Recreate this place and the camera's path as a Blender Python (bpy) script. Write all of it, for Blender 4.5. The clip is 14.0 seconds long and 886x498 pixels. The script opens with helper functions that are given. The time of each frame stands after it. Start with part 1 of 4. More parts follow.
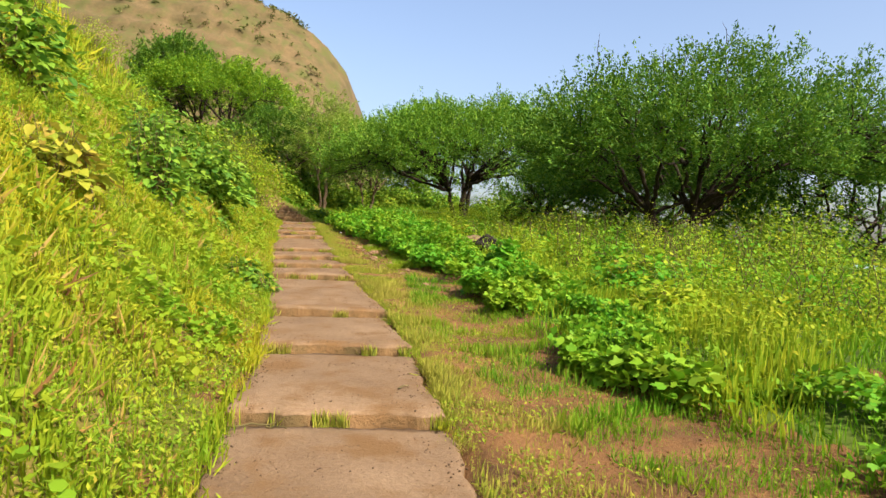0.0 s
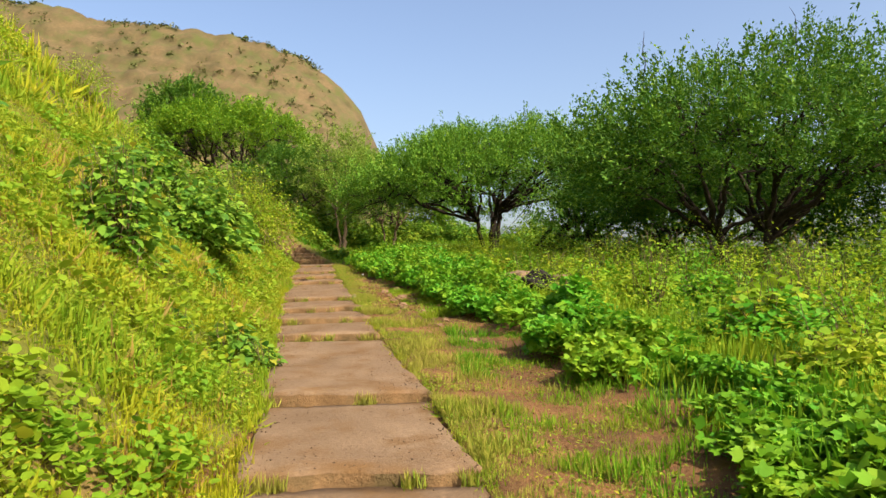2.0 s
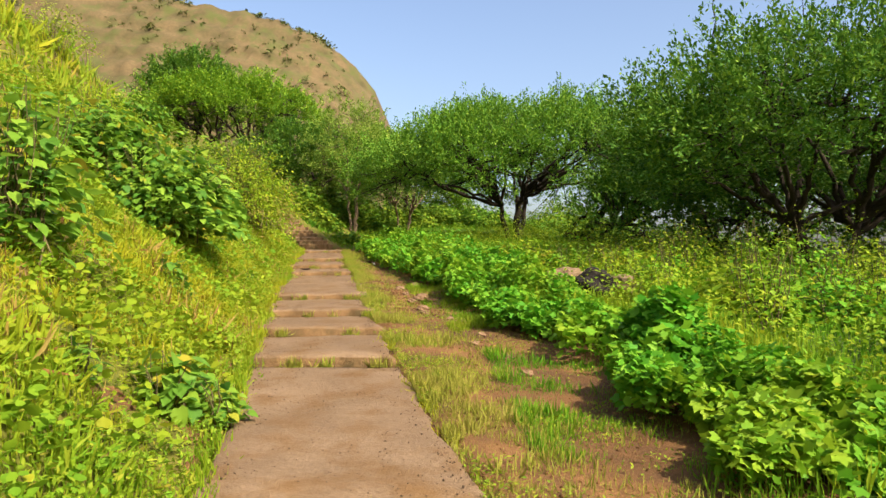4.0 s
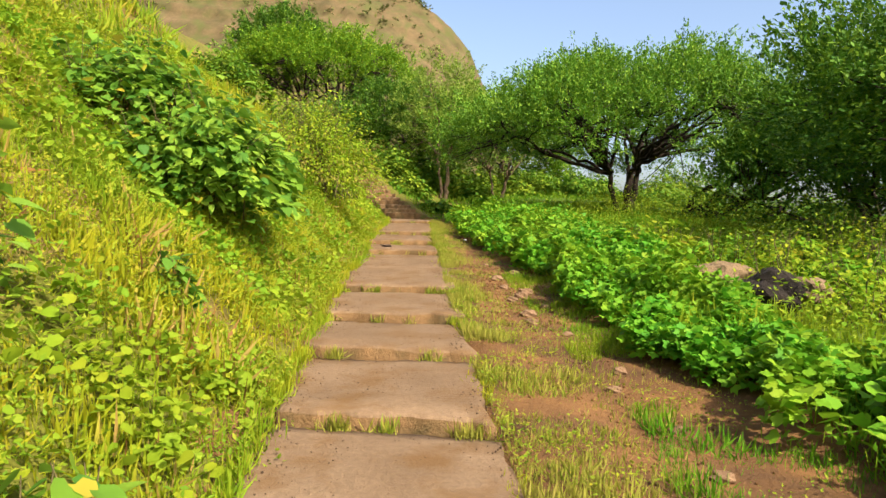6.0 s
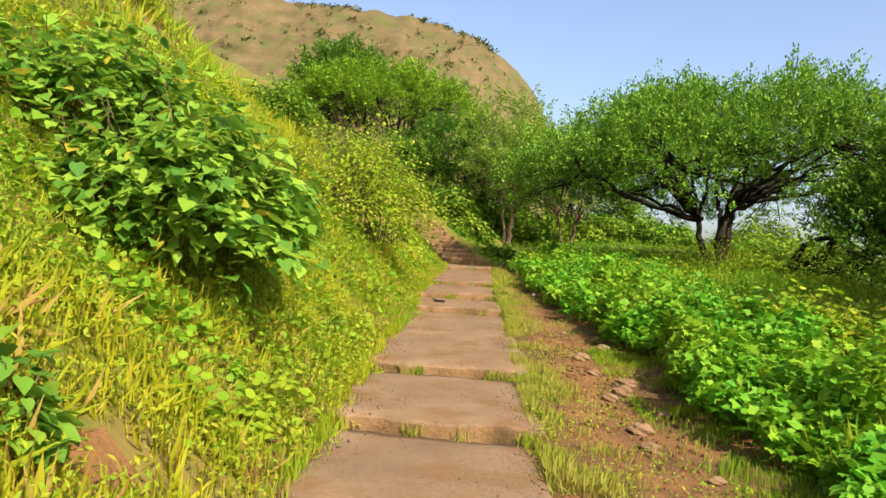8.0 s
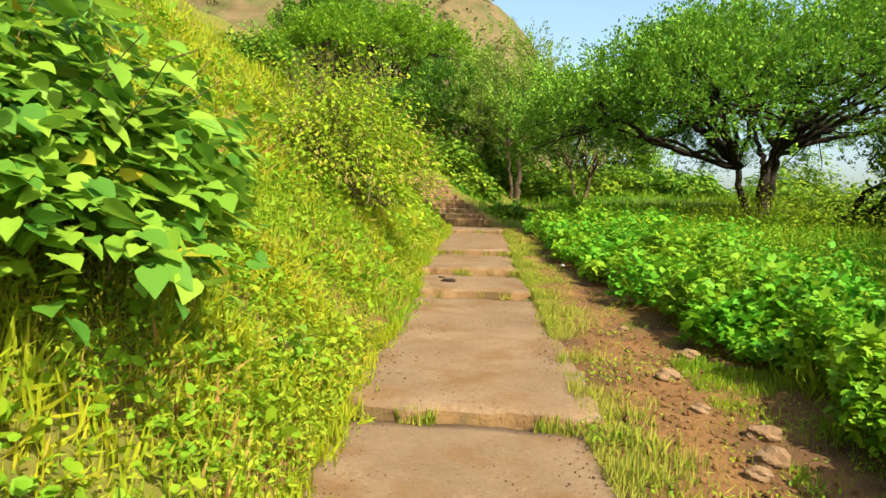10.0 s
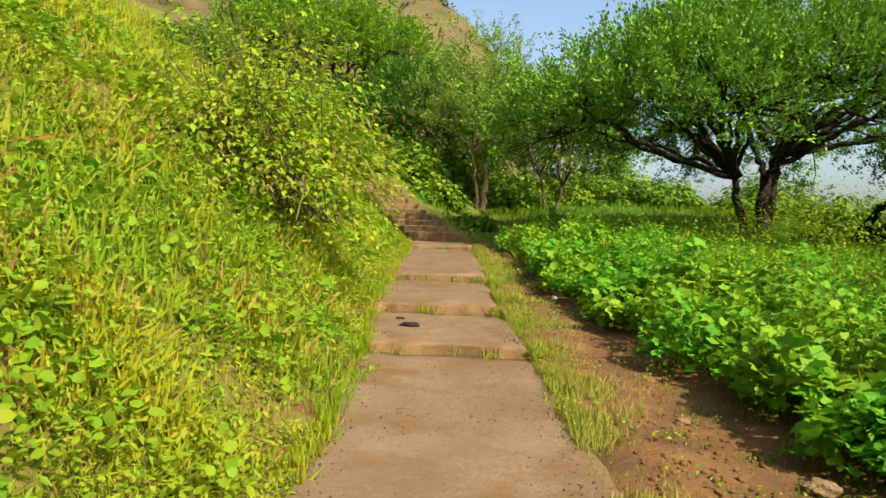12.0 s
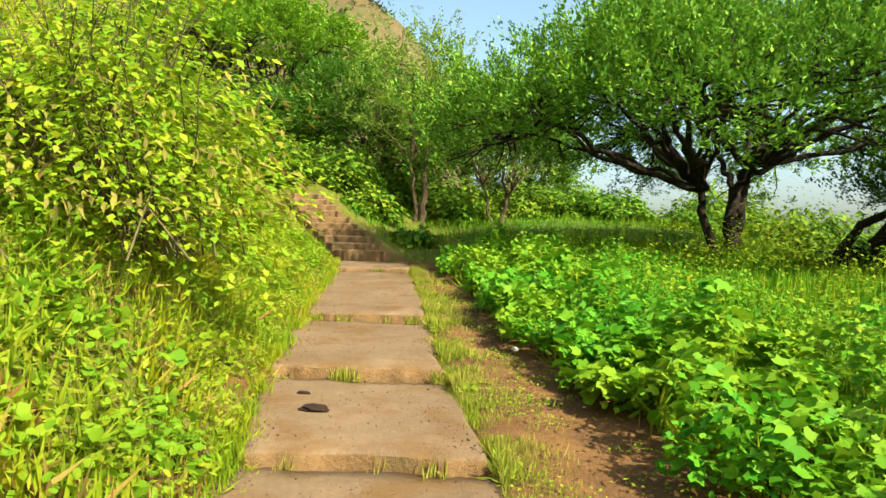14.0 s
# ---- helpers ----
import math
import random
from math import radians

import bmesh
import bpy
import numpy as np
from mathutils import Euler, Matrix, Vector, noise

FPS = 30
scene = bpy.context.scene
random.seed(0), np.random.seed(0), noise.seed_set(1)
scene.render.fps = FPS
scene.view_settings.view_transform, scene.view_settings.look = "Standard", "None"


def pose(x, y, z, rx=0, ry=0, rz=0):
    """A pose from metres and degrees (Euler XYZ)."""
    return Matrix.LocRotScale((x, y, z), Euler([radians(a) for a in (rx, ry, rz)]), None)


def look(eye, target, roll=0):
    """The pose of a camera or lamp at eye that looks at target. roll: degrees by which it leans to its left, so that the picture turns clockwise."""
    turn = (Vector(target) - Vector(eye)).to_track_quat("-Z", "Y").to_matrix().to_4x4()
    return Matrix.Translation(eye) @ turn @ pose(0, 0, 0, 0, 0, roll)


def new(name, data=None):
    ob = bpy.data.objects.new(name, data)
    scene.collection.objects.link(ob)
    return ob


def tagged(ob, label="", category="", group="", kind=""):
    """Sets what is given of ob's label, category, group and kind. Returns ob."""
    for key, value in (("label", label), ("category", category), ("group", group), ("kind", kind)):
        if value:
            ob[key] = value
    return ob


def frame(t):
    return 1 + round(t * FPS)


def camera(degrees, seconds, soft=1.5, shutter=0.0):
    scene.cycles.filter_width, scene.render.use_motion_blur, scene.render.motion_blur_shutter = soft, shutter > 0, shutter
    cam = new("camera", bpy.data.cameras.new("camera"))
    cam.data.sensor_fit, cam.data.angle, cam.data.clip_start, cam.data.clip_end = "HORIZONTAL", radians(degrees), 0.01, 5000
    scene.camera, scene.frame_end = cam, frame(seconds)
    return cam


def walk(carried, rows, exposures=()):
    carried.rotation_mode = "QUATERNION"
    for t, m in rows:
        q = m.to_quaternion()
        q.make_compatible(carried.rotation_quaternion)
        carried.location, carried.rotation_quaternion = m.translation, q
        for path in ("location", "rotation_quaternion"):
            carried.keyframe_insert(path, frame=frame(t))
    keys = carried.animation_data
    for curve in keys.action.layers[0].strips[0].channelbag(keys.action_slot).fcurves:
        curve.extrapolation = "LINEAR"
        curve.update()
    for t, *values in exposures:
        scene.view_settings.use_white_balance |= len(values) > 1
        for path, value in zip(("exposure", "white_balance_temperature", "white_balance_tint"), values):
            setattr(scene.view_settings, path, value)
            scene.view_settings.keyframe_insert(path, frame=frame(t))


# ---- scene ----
# camera: seconds, place, yaw, pitch, roll
cam = camera(62.6, 14.0)
ROWS = [
    (0, 0.000, 0.000, 1.522, -2.77, -0.14, -1.69),
    (0.5, -0.117, 0.630, 1.546, 4.36, 4.10, 3.55),
    (1, -0.148, 1.288, 1.583, -1.00, 1.81, 3.61),
    (1.5, -0.150, 1.964, 1.667, -0.20, 2.86, 2.90),
    (2, -0.198, 2.608, 1.678, -0.92, 2.43, 1.62),
    (2.5, -0.245, 3.276, 1.709, -3.65, 0.58, 2.48),
    (5, -0.564, 6.671, 2.008, 6.49, 1.39, -0.45),
    (5.5, -0.606, 7.353, 2.065, 9.46, -0.68, 0.08),
    (6, -0.706, 7.978, 2.175, 7.10, -1.65, -0.98),
    (6.5, -0.803, 8.596, 2.184, 6.10, -1.85, 0.49),
    (7, -0.979, 9.237, 2.210, 7.44, -0.24, -4.43),
    (7.5, -1.040, 9.882, 2.298, 8.96, 1.81, -4.01),
    (8, -1.119, 10.537, 2.357, 11.81, 1.45, -2.72),
    (10.5, -1.956, 13.772, 2.553, 11.10, -2.18, -0.23),
    (11, -2.105, 14.413, 2.584, 6.86, 0.33, 0.72),
    (11.5, -2.231, 15.051, 2.680, 9.85, 0.66, 0.88),
    (12, -2.325, 15.651, 2.695, 8.54, -1.33, -1.33),
    (12.5, -2.346, 16.241, 2.732, 8.59, -1.91, 1.55),
    (13, -2.430, 16.761, 2.759, 10.23, -2.24, -0.13),
    (13.5, -2.496, 17.281, 2.817, 2.61, -1.36, 1.34),
    (14, -2.527, 17.832, 2.915, 3.79, -0.56, -1.32),
]
walk(cam, [(t, pose(x, y, z, 90 + pitch, roll, yaw)) for t, x, y, z, yaw, pitch, roll in ROWS],
     exposures=[(0.0, 0.92, 6500, 15), (2.5, 0.78, 6500, 14), (5.0, 0.95, 6500, 14), (8.0, 0.97, 6500, 15), (10.5, 1.17, 6500, 3), (12.2, 0.82, 6500, 8), (13.0, 1.10, 6500, 4), (14.0, 1.20, 6500, 0)])

# ---- light: a clear sky and a warm sun from behind on the valley side ----
SUN_AZ, SUN_EL = radians(134), radians(42)     # azimuth clockwise from +y
world = bpy.data.worlds.new("sky")
scene.world = world
world.use_nodes = True
wn = world.node_tree.nodes
sky = wn.new("ShaderNodeTexSky")
sky.sky_type = "NISHITA"
sky.sun_disc = False
sky.sun_elevation, sky.sun_rotation = SUN_EL, SUN_AZ
sky.air_density, sky.dust_density, sky.ozone_density = 1.0, 3.6, 1.3
wn["Background"].inputs["Strength"].default_value = 0.138
world.node_tree.links.new(sky.outputs["Color"], wn["Background"].inputs["Color"])
sun = new("sun", bpy.data.lights.new("sun", "SUN"))
sun.data.energy, sun.data.angle, sun.data.color = 4.9, radians(0.6), (1.0, 0.93, 0.80)
sun_dir = Vector((math.sin(SUN_AZ) * math.cos(SUN_EL), math.cos(SUN_AZ) * math.cos(SUN_EL), math.sin(SUN_EL)))
sun.matrix_world = look(sun_dir * 60, (0, 0, 0))


# ---- materials ----
def material(name):
    m = bpy.data.materials.new(name)
    m.use_nodes = True
    return m, m.node_tree.nodes, m.node_tree.links, m.node_tree.nodes["Principled BSDF"]


def ramp_node(nodes, stops):
    r = nodes.new("ShaderNodeValToRGB")
    el = r.color_ramp.elements
    while len(el) < len(stops):
        el.new(0.5)
    for e, (pos, col) in zip(el, stops):
        e.position, e.color = pos, (*col, 1)
    return r


ALBEDO = 0.80     # the colour stops below are scaled by this to real reflectance


def scaled(stops, k=ALBEDO):
    return [(p, tuple(v * k for v in c)) for p, c in stops]


def noise_node(nodes, links, scale, detail=4.0, rough=0.55):
    tc = nodes.new("ShaderNodeNewGeometry")
    n = nodes.new("ShaderNodeTexNoise")
    n.inputs["Scale"].default_value, n.inputs["Detail"].default_value, n.inputs["Roughness"].default_value = scale, detail, rough
    links.new(tc.outputs["Position"], n.inputs["Vector"])
    return n


def leaf_material(name, stops, patch=None, patch_scale=0.5, gloss=0.65, trans=0.4, single=False):
    """Leaves: a colour for each leaf, broad patches of a second colour, and light that shines through."""
    m, nodes, links, bsdf = material(name)
    if single:
        rnd = nodes.new("ShaderNodeObjectInfo").outputs["Random"]
    else:
        rnd = nodes.new("ShaderNodeNewGeometry").outputs["Random Per Island"]
    ramp = ramp_node(nodes, scaled(stops))
    links.new(rnd, ramp.inputs["Fac"])
    colour = ramp.outputs["Color"]
    if patch:
        n = noise_node(nodes, links, patch_scale, 3.0)
        r2 = ramp_node(nodes, [(0.42, (0, 0, 0)), (0.62, (1, 1, 1))])
        links.new(n.outputs["Fac"], r2.inputs["Fac"])
        ramp2 = ramp_node(nodes, scaled(patch))
        links.new(rnd, ramp2.inputs["Fac"])
        mix = nodes.new("ShaderNodeMix")
        mix.data_type = "RGBA"
        links.new(r2.outputs["Color"], mix.inputs["Factor"])
        links.new(colour, mix.inputs["A"])
        links.new(ramp2.outputs["Color"], mix.inputs["B"])
        colour = mix.outputs["Result"]
    links.new(colour, bsdf.inputs["Base Color"])
    bsdf.inputs["Roughness"].default_value = gloss
    bsdf.inputs["Specular IOR Level"].default_value = 0.15
    tr = nodes.new("ShaderNodeBsdfTranslucent")
    links.new(colour, tr.inputs["Color"])
    mx = nodes.new("ShaderNodeMixShader")
    mx.inputs["Fac"].default_value = trans
    links.new(bsdf.outputs["BSDF"], mx.inputs[1])
    links.new(tr.outputs["BSDF"], mx.inputs[2])
    links.new(mx.outputs["Shader"], nodes["Material Output"].inputs["Surface"])
    return m


def earth_material(name, stops, scale, fine, bump=0.35, rough=0.95, stain=None, stain_scale=1.0):
    m, nodes, links, bsdf = material(name)
    n1 = noise_node(nodes, links, scale, 6.0, 0.6)
    ramp = ramp_node(nodes, scaled(stops))
    links.new(n1.outputs["Fac"], ramp.inputs["Fac"])
    colour = ramp.outputs["Color"]
    n2 = noise_node(nodes, links, fine, 5.0, 0.7)
    mul = nodes.new("ShaderNodeMix")
    mul.data_type, mul.blend_type = "RGBA", "MULTIPLY"
    mul.inputs["Factor"].default_value = 0.55
    r3 = ramp_node(nodes, [(0.3, (0.55, 0.52, 0.48)), (0.7, (1.15, 1.12, 1.1))])
    links.new(n2.outputs["Fac"], r3.inputs["Fac"])
    links.new(colour, mul.inputs["A"])
    links.new(r3.outputs["Color"], mul.inputs["B"])
    colour = mul.outputs["Result"]
    if stain:
        n3 = noise_node(nodes, links, stain_scale, 4.0, 0.6)
        r4 = ramp_node(nodes, [(0.48, (0, 0, 0)), (0.66, (1, 1, 1))])
        links.new(n3.outputs["Fac"], r4.inputs["Fac"])
        mx = nodes.new("ShaderNodeMix")
        mx.data_type = "RGBA"
        links.new(r4.outputs["Color"], mx.inputs["Factor"])
        links.new(colour, mx.inputs["A"])
        mx.inputs["B"].default_value = (*(v * ALBEDO for v in stain), 1)
        colour = mx.outputs["Result"]
    links.new(colour, bsdf.inputs["Base Color"])
    bsdf.inputs["Roughness"].default_value = rough
    bsdf.inputs["Specular IOR Level"].default_value = 0.2
    b = nodes.new("ShaderNodeBump")
    b.inputs["Strength"].default_value, b.inputs["Distance"].default_value = bump, 0.03
    links.new(n2.outputs["Fac"], b.inputs["Height"])
    links.new(b.outputs["Normal"], bsdf.inputs["Normal"])
    return m


M_SOIL = earth_material("red_soil", [(0.3, (0.16, 0.078, 0.026)), (0.7, (0.31, 0.155, 0.052))], 2.2, 26.0, 1.0, stain=(0.135, 0.068, 0.026), stain_scale=1.4)
M_TURF = earth_material("turf", [(0.3, (0.10, 0.115, 0.012)), (0.7, (0.19, 0.185, 0.02))], 2.8, 18.0, 0.6, stain=(0.20, 0.13, 0.035), stain_scale=0.9)
M_FIELD = earth_material("field", [(0.3, (0.05, 0.10, 0.010)), (0.7, (0.11, 0.16, 0.012))], 0.7, 14.0, 0.4)
M_SLAB = earth_material("worn_stone", [(0.3, (0.195, 0.122, 0.062)), (0.7, (0.295, 0.195, 0.108))], 1.3, 30.0, 0.6, 0.85, stain=(0.185, 0.10, 0.036), stain_scale=2.3)
M_RISER = earth_material("soiled_stone", [(0.3, (0.17, 0.095, 0.035)), (0.7, (0.28, 0.165, 0.07))], 2.6, 30.0, 0.8, stain=(0.12, 0.08, 0.03), stain_scale=3.0)
M_ROCK = earth_material("rock", [(0.3, (0.20, 0.13, 0.07)), (0.7, (0.33, 0.23, 0.12))], 3.0, 24.0, 0.8)
M_STONE = earth_material("soiled_small_stone", [(0.3, (0.21, 0.12, 0.058)), (0.7, (0.35, 0.22, 0.12))], 5.0, 30.0, 0.8)
M_HILL = earth_material("hill_rock", [(0.30, (0.085, 0.072, 0.026)), (0.64, (0.175, 0.122, 0.055))], 0.16, 1.1, 1.0, stain=(0.095, 0.10, 0.026), stain_scale=0.2)
M_BARK = earth_material("bark", [(0.3, (0.03, 0.022, 0.015)), (0.7, (0.075, 0.054, 0.035))], 5.0, 30.0, 0.9)
M_PALE_BARK = earth_material("pale_bark", [(0.3, (0.11, 0.075, 0.04)), (0.7, (0.2, 0.14, 0.08))], 5.0, 30.0, 0.9)
M_STALK = earth_material("stalk", [(0.3, (0.10, 0.085, 0.03)), (0.7, (0.19, 0.15, 0.06))], 6.0, 30.0, 0.4)
M_PALE_STONE = earth_material("pale_stone", [(0.3, (0.55, 0.52, 0.48)), (0.7, (0.7, 0.68, 0.64))], 9.0, 40.0, 0.4)
M_GRIT = earth_material("grit", [(0.3, (0.07, 0.045, 0.025)), (0.7, (0.16, 0.10, 0.055))], 9.0, 60.0, 0.6)
# near-black colour that paints in the shade of the hollow among the boulders
M_HOLLOW_SHADE = earth_material("hollow_shade_rock", [(0.3, (0.018, 0.014, 0.011)), (0.7, (0.05, 0.038, 0.028))], 4.0, 24.0, 0.9)
M_DUNG = earth_material("dry_dung", [(0.3, (0.03, 0.016, 0.01)), (0.7, (0.06, 0.035, 0.02))], 12.0, 60.0, 0.8)

M_BANK_GRASS = leaf_material("bank_grass", [(0.0, (0.34, 0.40, 0.015)), (0.35, (0.42, 0.44, 0.015)), (0.8, (0.50, 0.48, 0.016)), (1.0, (0.52, 0.40, 0.05))],
                             [(0.0, (0.20, 0.37, 0.012)), (0.6, (0.28, 0.41, 0.015)), (1.0, (0.38, 0.43, 0.025))], 0.7, trans=0.5)
M_BANK_LEAF = leaf_material("bank_leaf", [(0.0, (0.16, 0.31, 0.016)), (0.5, (0.26, 0.39, 0.02)), (0.93, (0.36, 0.43, 0.025)), (1.0, (0.40, 0.33, 0.04))],
                            [(0.0, (0.22, 0.36, 0.016)), (0.75, (0.38, 0.41, 0.018)), (1.0, (0.44, 0.36, 0.03))], 0.45)
M_BANK_PLANT = leaf_material("bank_plant", [(0.0, (0.16, 0.33, 0.014)), (0.6, (0.22, 0.40, 0.018)), (0.95, (0.30, 0.44, 0.02)), (1.0, (0.40, 0.40, 0.02))],
                             [(0.0, (0.28, 0.40, 0.016)), (1.0, (0.38, 0.43, 0.02))], 0.6, trans=0.45)
M_MEADOW = leaf_material("meadow_leaf", [(0.0, (0.18, 0.36, 0.014)), (0.5, (0.28, 0.42, 0.018)), (1.0, (0.38, 0.45, 0.02))],
                         [(0.0, (0.26, 0.40, 0.014)), (1.0, (0.42, 0.44, 0.02))], 0.45, trans=0.45)
M_DRY = leaf_material("dry_grass", [(0.0, (0.40, 0.28, 0.05)), (0.5, (0.50, 0.36, 0.09)), (0.8, (0.34, 0.17, 0.04)), (1.0, (0.18, 0.09, 0.03))])
M_WITHERED = leaf_material("withered_leaf", [(0.0, (0.16, 0.13, 0.03)), (0.5, (0.32, 0.27, 0.05)), (1.0, (0.42, 0.38, 0.05))])
M_STRIP = leaf_material("strip_grass", [(0.0, (0.20, 0.33, 0.02)), (0.5, (0.36, 0.39, 0.035)), (1.0, (0.48, 0.40, 0.08))],
                        [(0.0, (0.44, 0.36, 0.08)), (1.0, (0.36, 0.38, 0.04))], 1.1)
M_FIELD_GRASS = leaf_material("field_grass", [(0.0, (0.08, 0.27, 0.010)), (0.5, (0.13, 0.34, 0.012)), (1.0, (0.22, 0.39, 0.016))],
                              [(0.0, (0.22, 0.35, 0.014)), (1.0, (0.36, 0.41, 0.02))], 0.35)
M_WEED = leaf_material("weed_leaf", [(0.0, (0.07, 0.30, 0.012)), (0.6, (0.13, 0.37, 0.016)), (1.0, (0.21, 0.43, 0.02))],
                       [(0.0, (0.16, 0.36, 0.014)), (1.0, (0.32, 0.44, 0.02))], 0.55, trans=0.35, gloss=0.6)
BROAD = [(0.0, (0.08, 0.22, 0.024)), (0.5, (0.20, 0.37, 0.03)), (0.96, (0.30, 0.46, 0.04)), (1.0, (0.46, 0.38, 0.03))]
M_BROAD = leaf_material("broad_leaf", BROAD, trans=0.42, gloss=0.5)
M_YELLOWED = leaf_material("yellowed_leaf", [(0.0, (0.22, 0.32, 0.03)), (0.4, (0.36, 0.38, 0.03)), (0.85, (0.46, 0.40, 0.04)), (1.0, (0.28, 0.17, 0.04))], trans=0.35, gloss=0.55)
M_BROAD_ONE = leaf_material("broad_leaf_single", BROAD, trans=0.42, gloss=0.5, single=True)
M_SHRUB = leaf_material("shrub_leaf", [(0.0, (0.20, 0.37, 0.016)), (0.5, (0.33, 0.47, 0.02)), (0.93, (0.45, 0.51, 0.025)), (1.0, (0.42, 0.36, 0.03))], trans=0.45)
M_ACACIA = leaf_material("acacia_leaf", [(0.0, (0.05, 0.15, 0.016)), (0.6, (0.11, 0.245, 0.022)), (1.0, (0.24, 0.38, 0.03))], trans=0.26)
M_ACACIA_LIGHT = leaf_material("light_acacia_leaf", [(0.0, (0.11, 0.26, 0.016)), (0.6, (0.21, 0.39, 0.02)), (1.0, (0.36, 0.50, 0.025))], trans=0.32)
M_UMBRELLA = leaf_material("umbrella_leaf", [(0.0, (0.08, 0.21, 0.02)), (0.6, (0.17, 0.36, 0.028)), (1.0, (0.33, 0.50, 0.04))], trans=0.26)
M_PALE = leaf_material("pale_leaf", [(0.0, (0.18, 0.32, 0.035)), (0.6, (0.28, 0.40, 0.05)), (1.0, (0.38, 0.46, 0.07))], trans=0.45)
M_SCRUB = leaf_material("scrub_leaf", [(0.0, (0.08, 0.11, 0.025)), (0.6, (0.13, 0.155, 0.035)), (1.0, (0.20, 0.19, 0.05))], trans=0.2)
M_UNDER = leaf_material("undergrowth_leaf", [(0.0, (0.06, 0.17, 0.012)), (0.6, (0.13, 0.28, 0.016)), (1.0, (0.28, 0.38, 0.02))],
                        [(0.0, (0.10, 0.24, 0.016)), (1.0, (0.28, 0.36, 0.02))], 0.22, trans=0.3)

# pale blue-grey base colour paints the valley's bright haze onto the water
m, nodes, links, bsdf = material("haze_tinted_water")
bsdf.inputs["Base Color"].default_value = (0.36, 0.45, 0.55, 1)
bsdf.inputs["Roughness"].default_value = 0.35
M_WATER = m


# ---- the lie of the land ----
def smooth(a, b, v):
    k = np.clip((v - a) / (b - a), 0, 1)
    return k * k * (3 - 2 * k)


def wob(x, y, s=1.0, seed=0.0):
    """A cheap smooth wobble between about -1 and 1."""
    return (np.sin(x * 1.31 * s + 1.7 * np.sin(y * 0.83 * s + seed) + seed) + np.sin(y * 1.77 * s + 1.3 * np.sin(x * 1.13 * s + 2.1 + seed) + 2 * seed)) / 2


def rise(y):
    """Height of the valley floor along the walk."""
    return np.interp(y, [-30, 0, 26, 33, 60, 120], [-2.0, 0.0, 2.03, 2.46, 5.2, 6.0])


def path_height(y):
    return np.interp(y, [-30, 0, 26, 33, 36, 39, 42, 50, 70, 120], [-2.0, 0.0, 2.03, 2.46, 3.35, 4.35, 5.5, 7.4, 9, 10])


def path_middle(y):
    return np.interp(y, [-10, 0, 3.6, 6.7, 9, 12, 15, 17.5, 20, 22, 23.7, 27, 32, 33.3, 36, 38.4, 42, 60],
                     [0.66, 0.09, -0.31, -0.63, -0.98, -1.54, -2.10, -2.57, -2.92, -3.24, -3.61, -4.09, -4.82, -5.22, -6.68, -7.95, -10.0, -18])


HALF = 0.72


def hedge_line(y):
    return np.interp(y, [-8, 2, 3.8, 5.8, 8.9, 12.6, 14.4, 16.7, 20, 23, 25.8, 30, 34, 60],
                     [4.2, 3.2, 2.6, 1.8, 1.3, 0.97, 0.45, -0.1, -0.7, -1.75, -2.3, -3.1, -3.4, -4])


def land(x, y):
    x, y = np.asarray(x, float), np.asarray(y, float)
    mid, pz, vz = path_middle(y), path_height(y), rise(y)
    d = mid - HALF - x
    steep = 0.93 - 0.23 * smooth(19, 32, y)
    bank = np.where(d < 0.45, 0.30 * np.maximum(d, 0), 0.135 + steep * (d - 0.45))
    bank = bank + 0.42 * np.exp(-((y - 22.8) / 2.2) ** 2) * smooth(0.2, 1.0, d)
    bank = np.where(bank > 12, 12 + (bank - 12) * 0.5, bank)
    bank = np.minimum(bank, 20 + 0.05 * d)
    left = pz + bank + 0.10 * wob(x, y, 1.3) * smooth(0.3, 1.5, d) + (0.35 * wob(x, y, 0.45, 3.0) + 0.12 * wob(x, y, 1.1, 1.0)) * smooth(2.2, 6, d)
    e = x - mid - HALF
    right = np.maximum(vz, pz - 0.45 * np.maximum(e, 0))
    h = x - hedge_line(y)
    right = right - 0.05 * smooth(0.2, 0.9, e) * (1 - smooth(-0.3, 0.3, h)) + 0.14 * smooth(-0.1, 1.2, h) + 0.06 * wob(x, y, 0.9, 2.0) * smooth(0.0, 1.5, h)
    right = right - 0.12 * np.maximum(h - 5.0, 0) * smooth(5.0, 11.0, h)
    right = np.maximum(right, -14)
    out = np.where(d > 0, left, right)
    on = (d <= 0) & (e <= 0)
    out = np.where(on, pz - 0.16, out)
    return out


BARE = ((-3.20, 13.45, 0.19, 0.24), (-2.50, 9.80, 0.17, 0.16), (3.45, 5.6, 0.5, 0.4), (2.65, 9.0, 0.4, 0.35))


def bare(x, y):
    """True on small patches of naked soil."""
    out = np.zeros(np.shape(x), bool)
    for px, py, rx, ry in BARE:
        out |= ((x - px) / rx) ** 2 + ((y - py) / ry) ** 2 + 0.3 * wob(x, y, 9.0) < 1
    return out


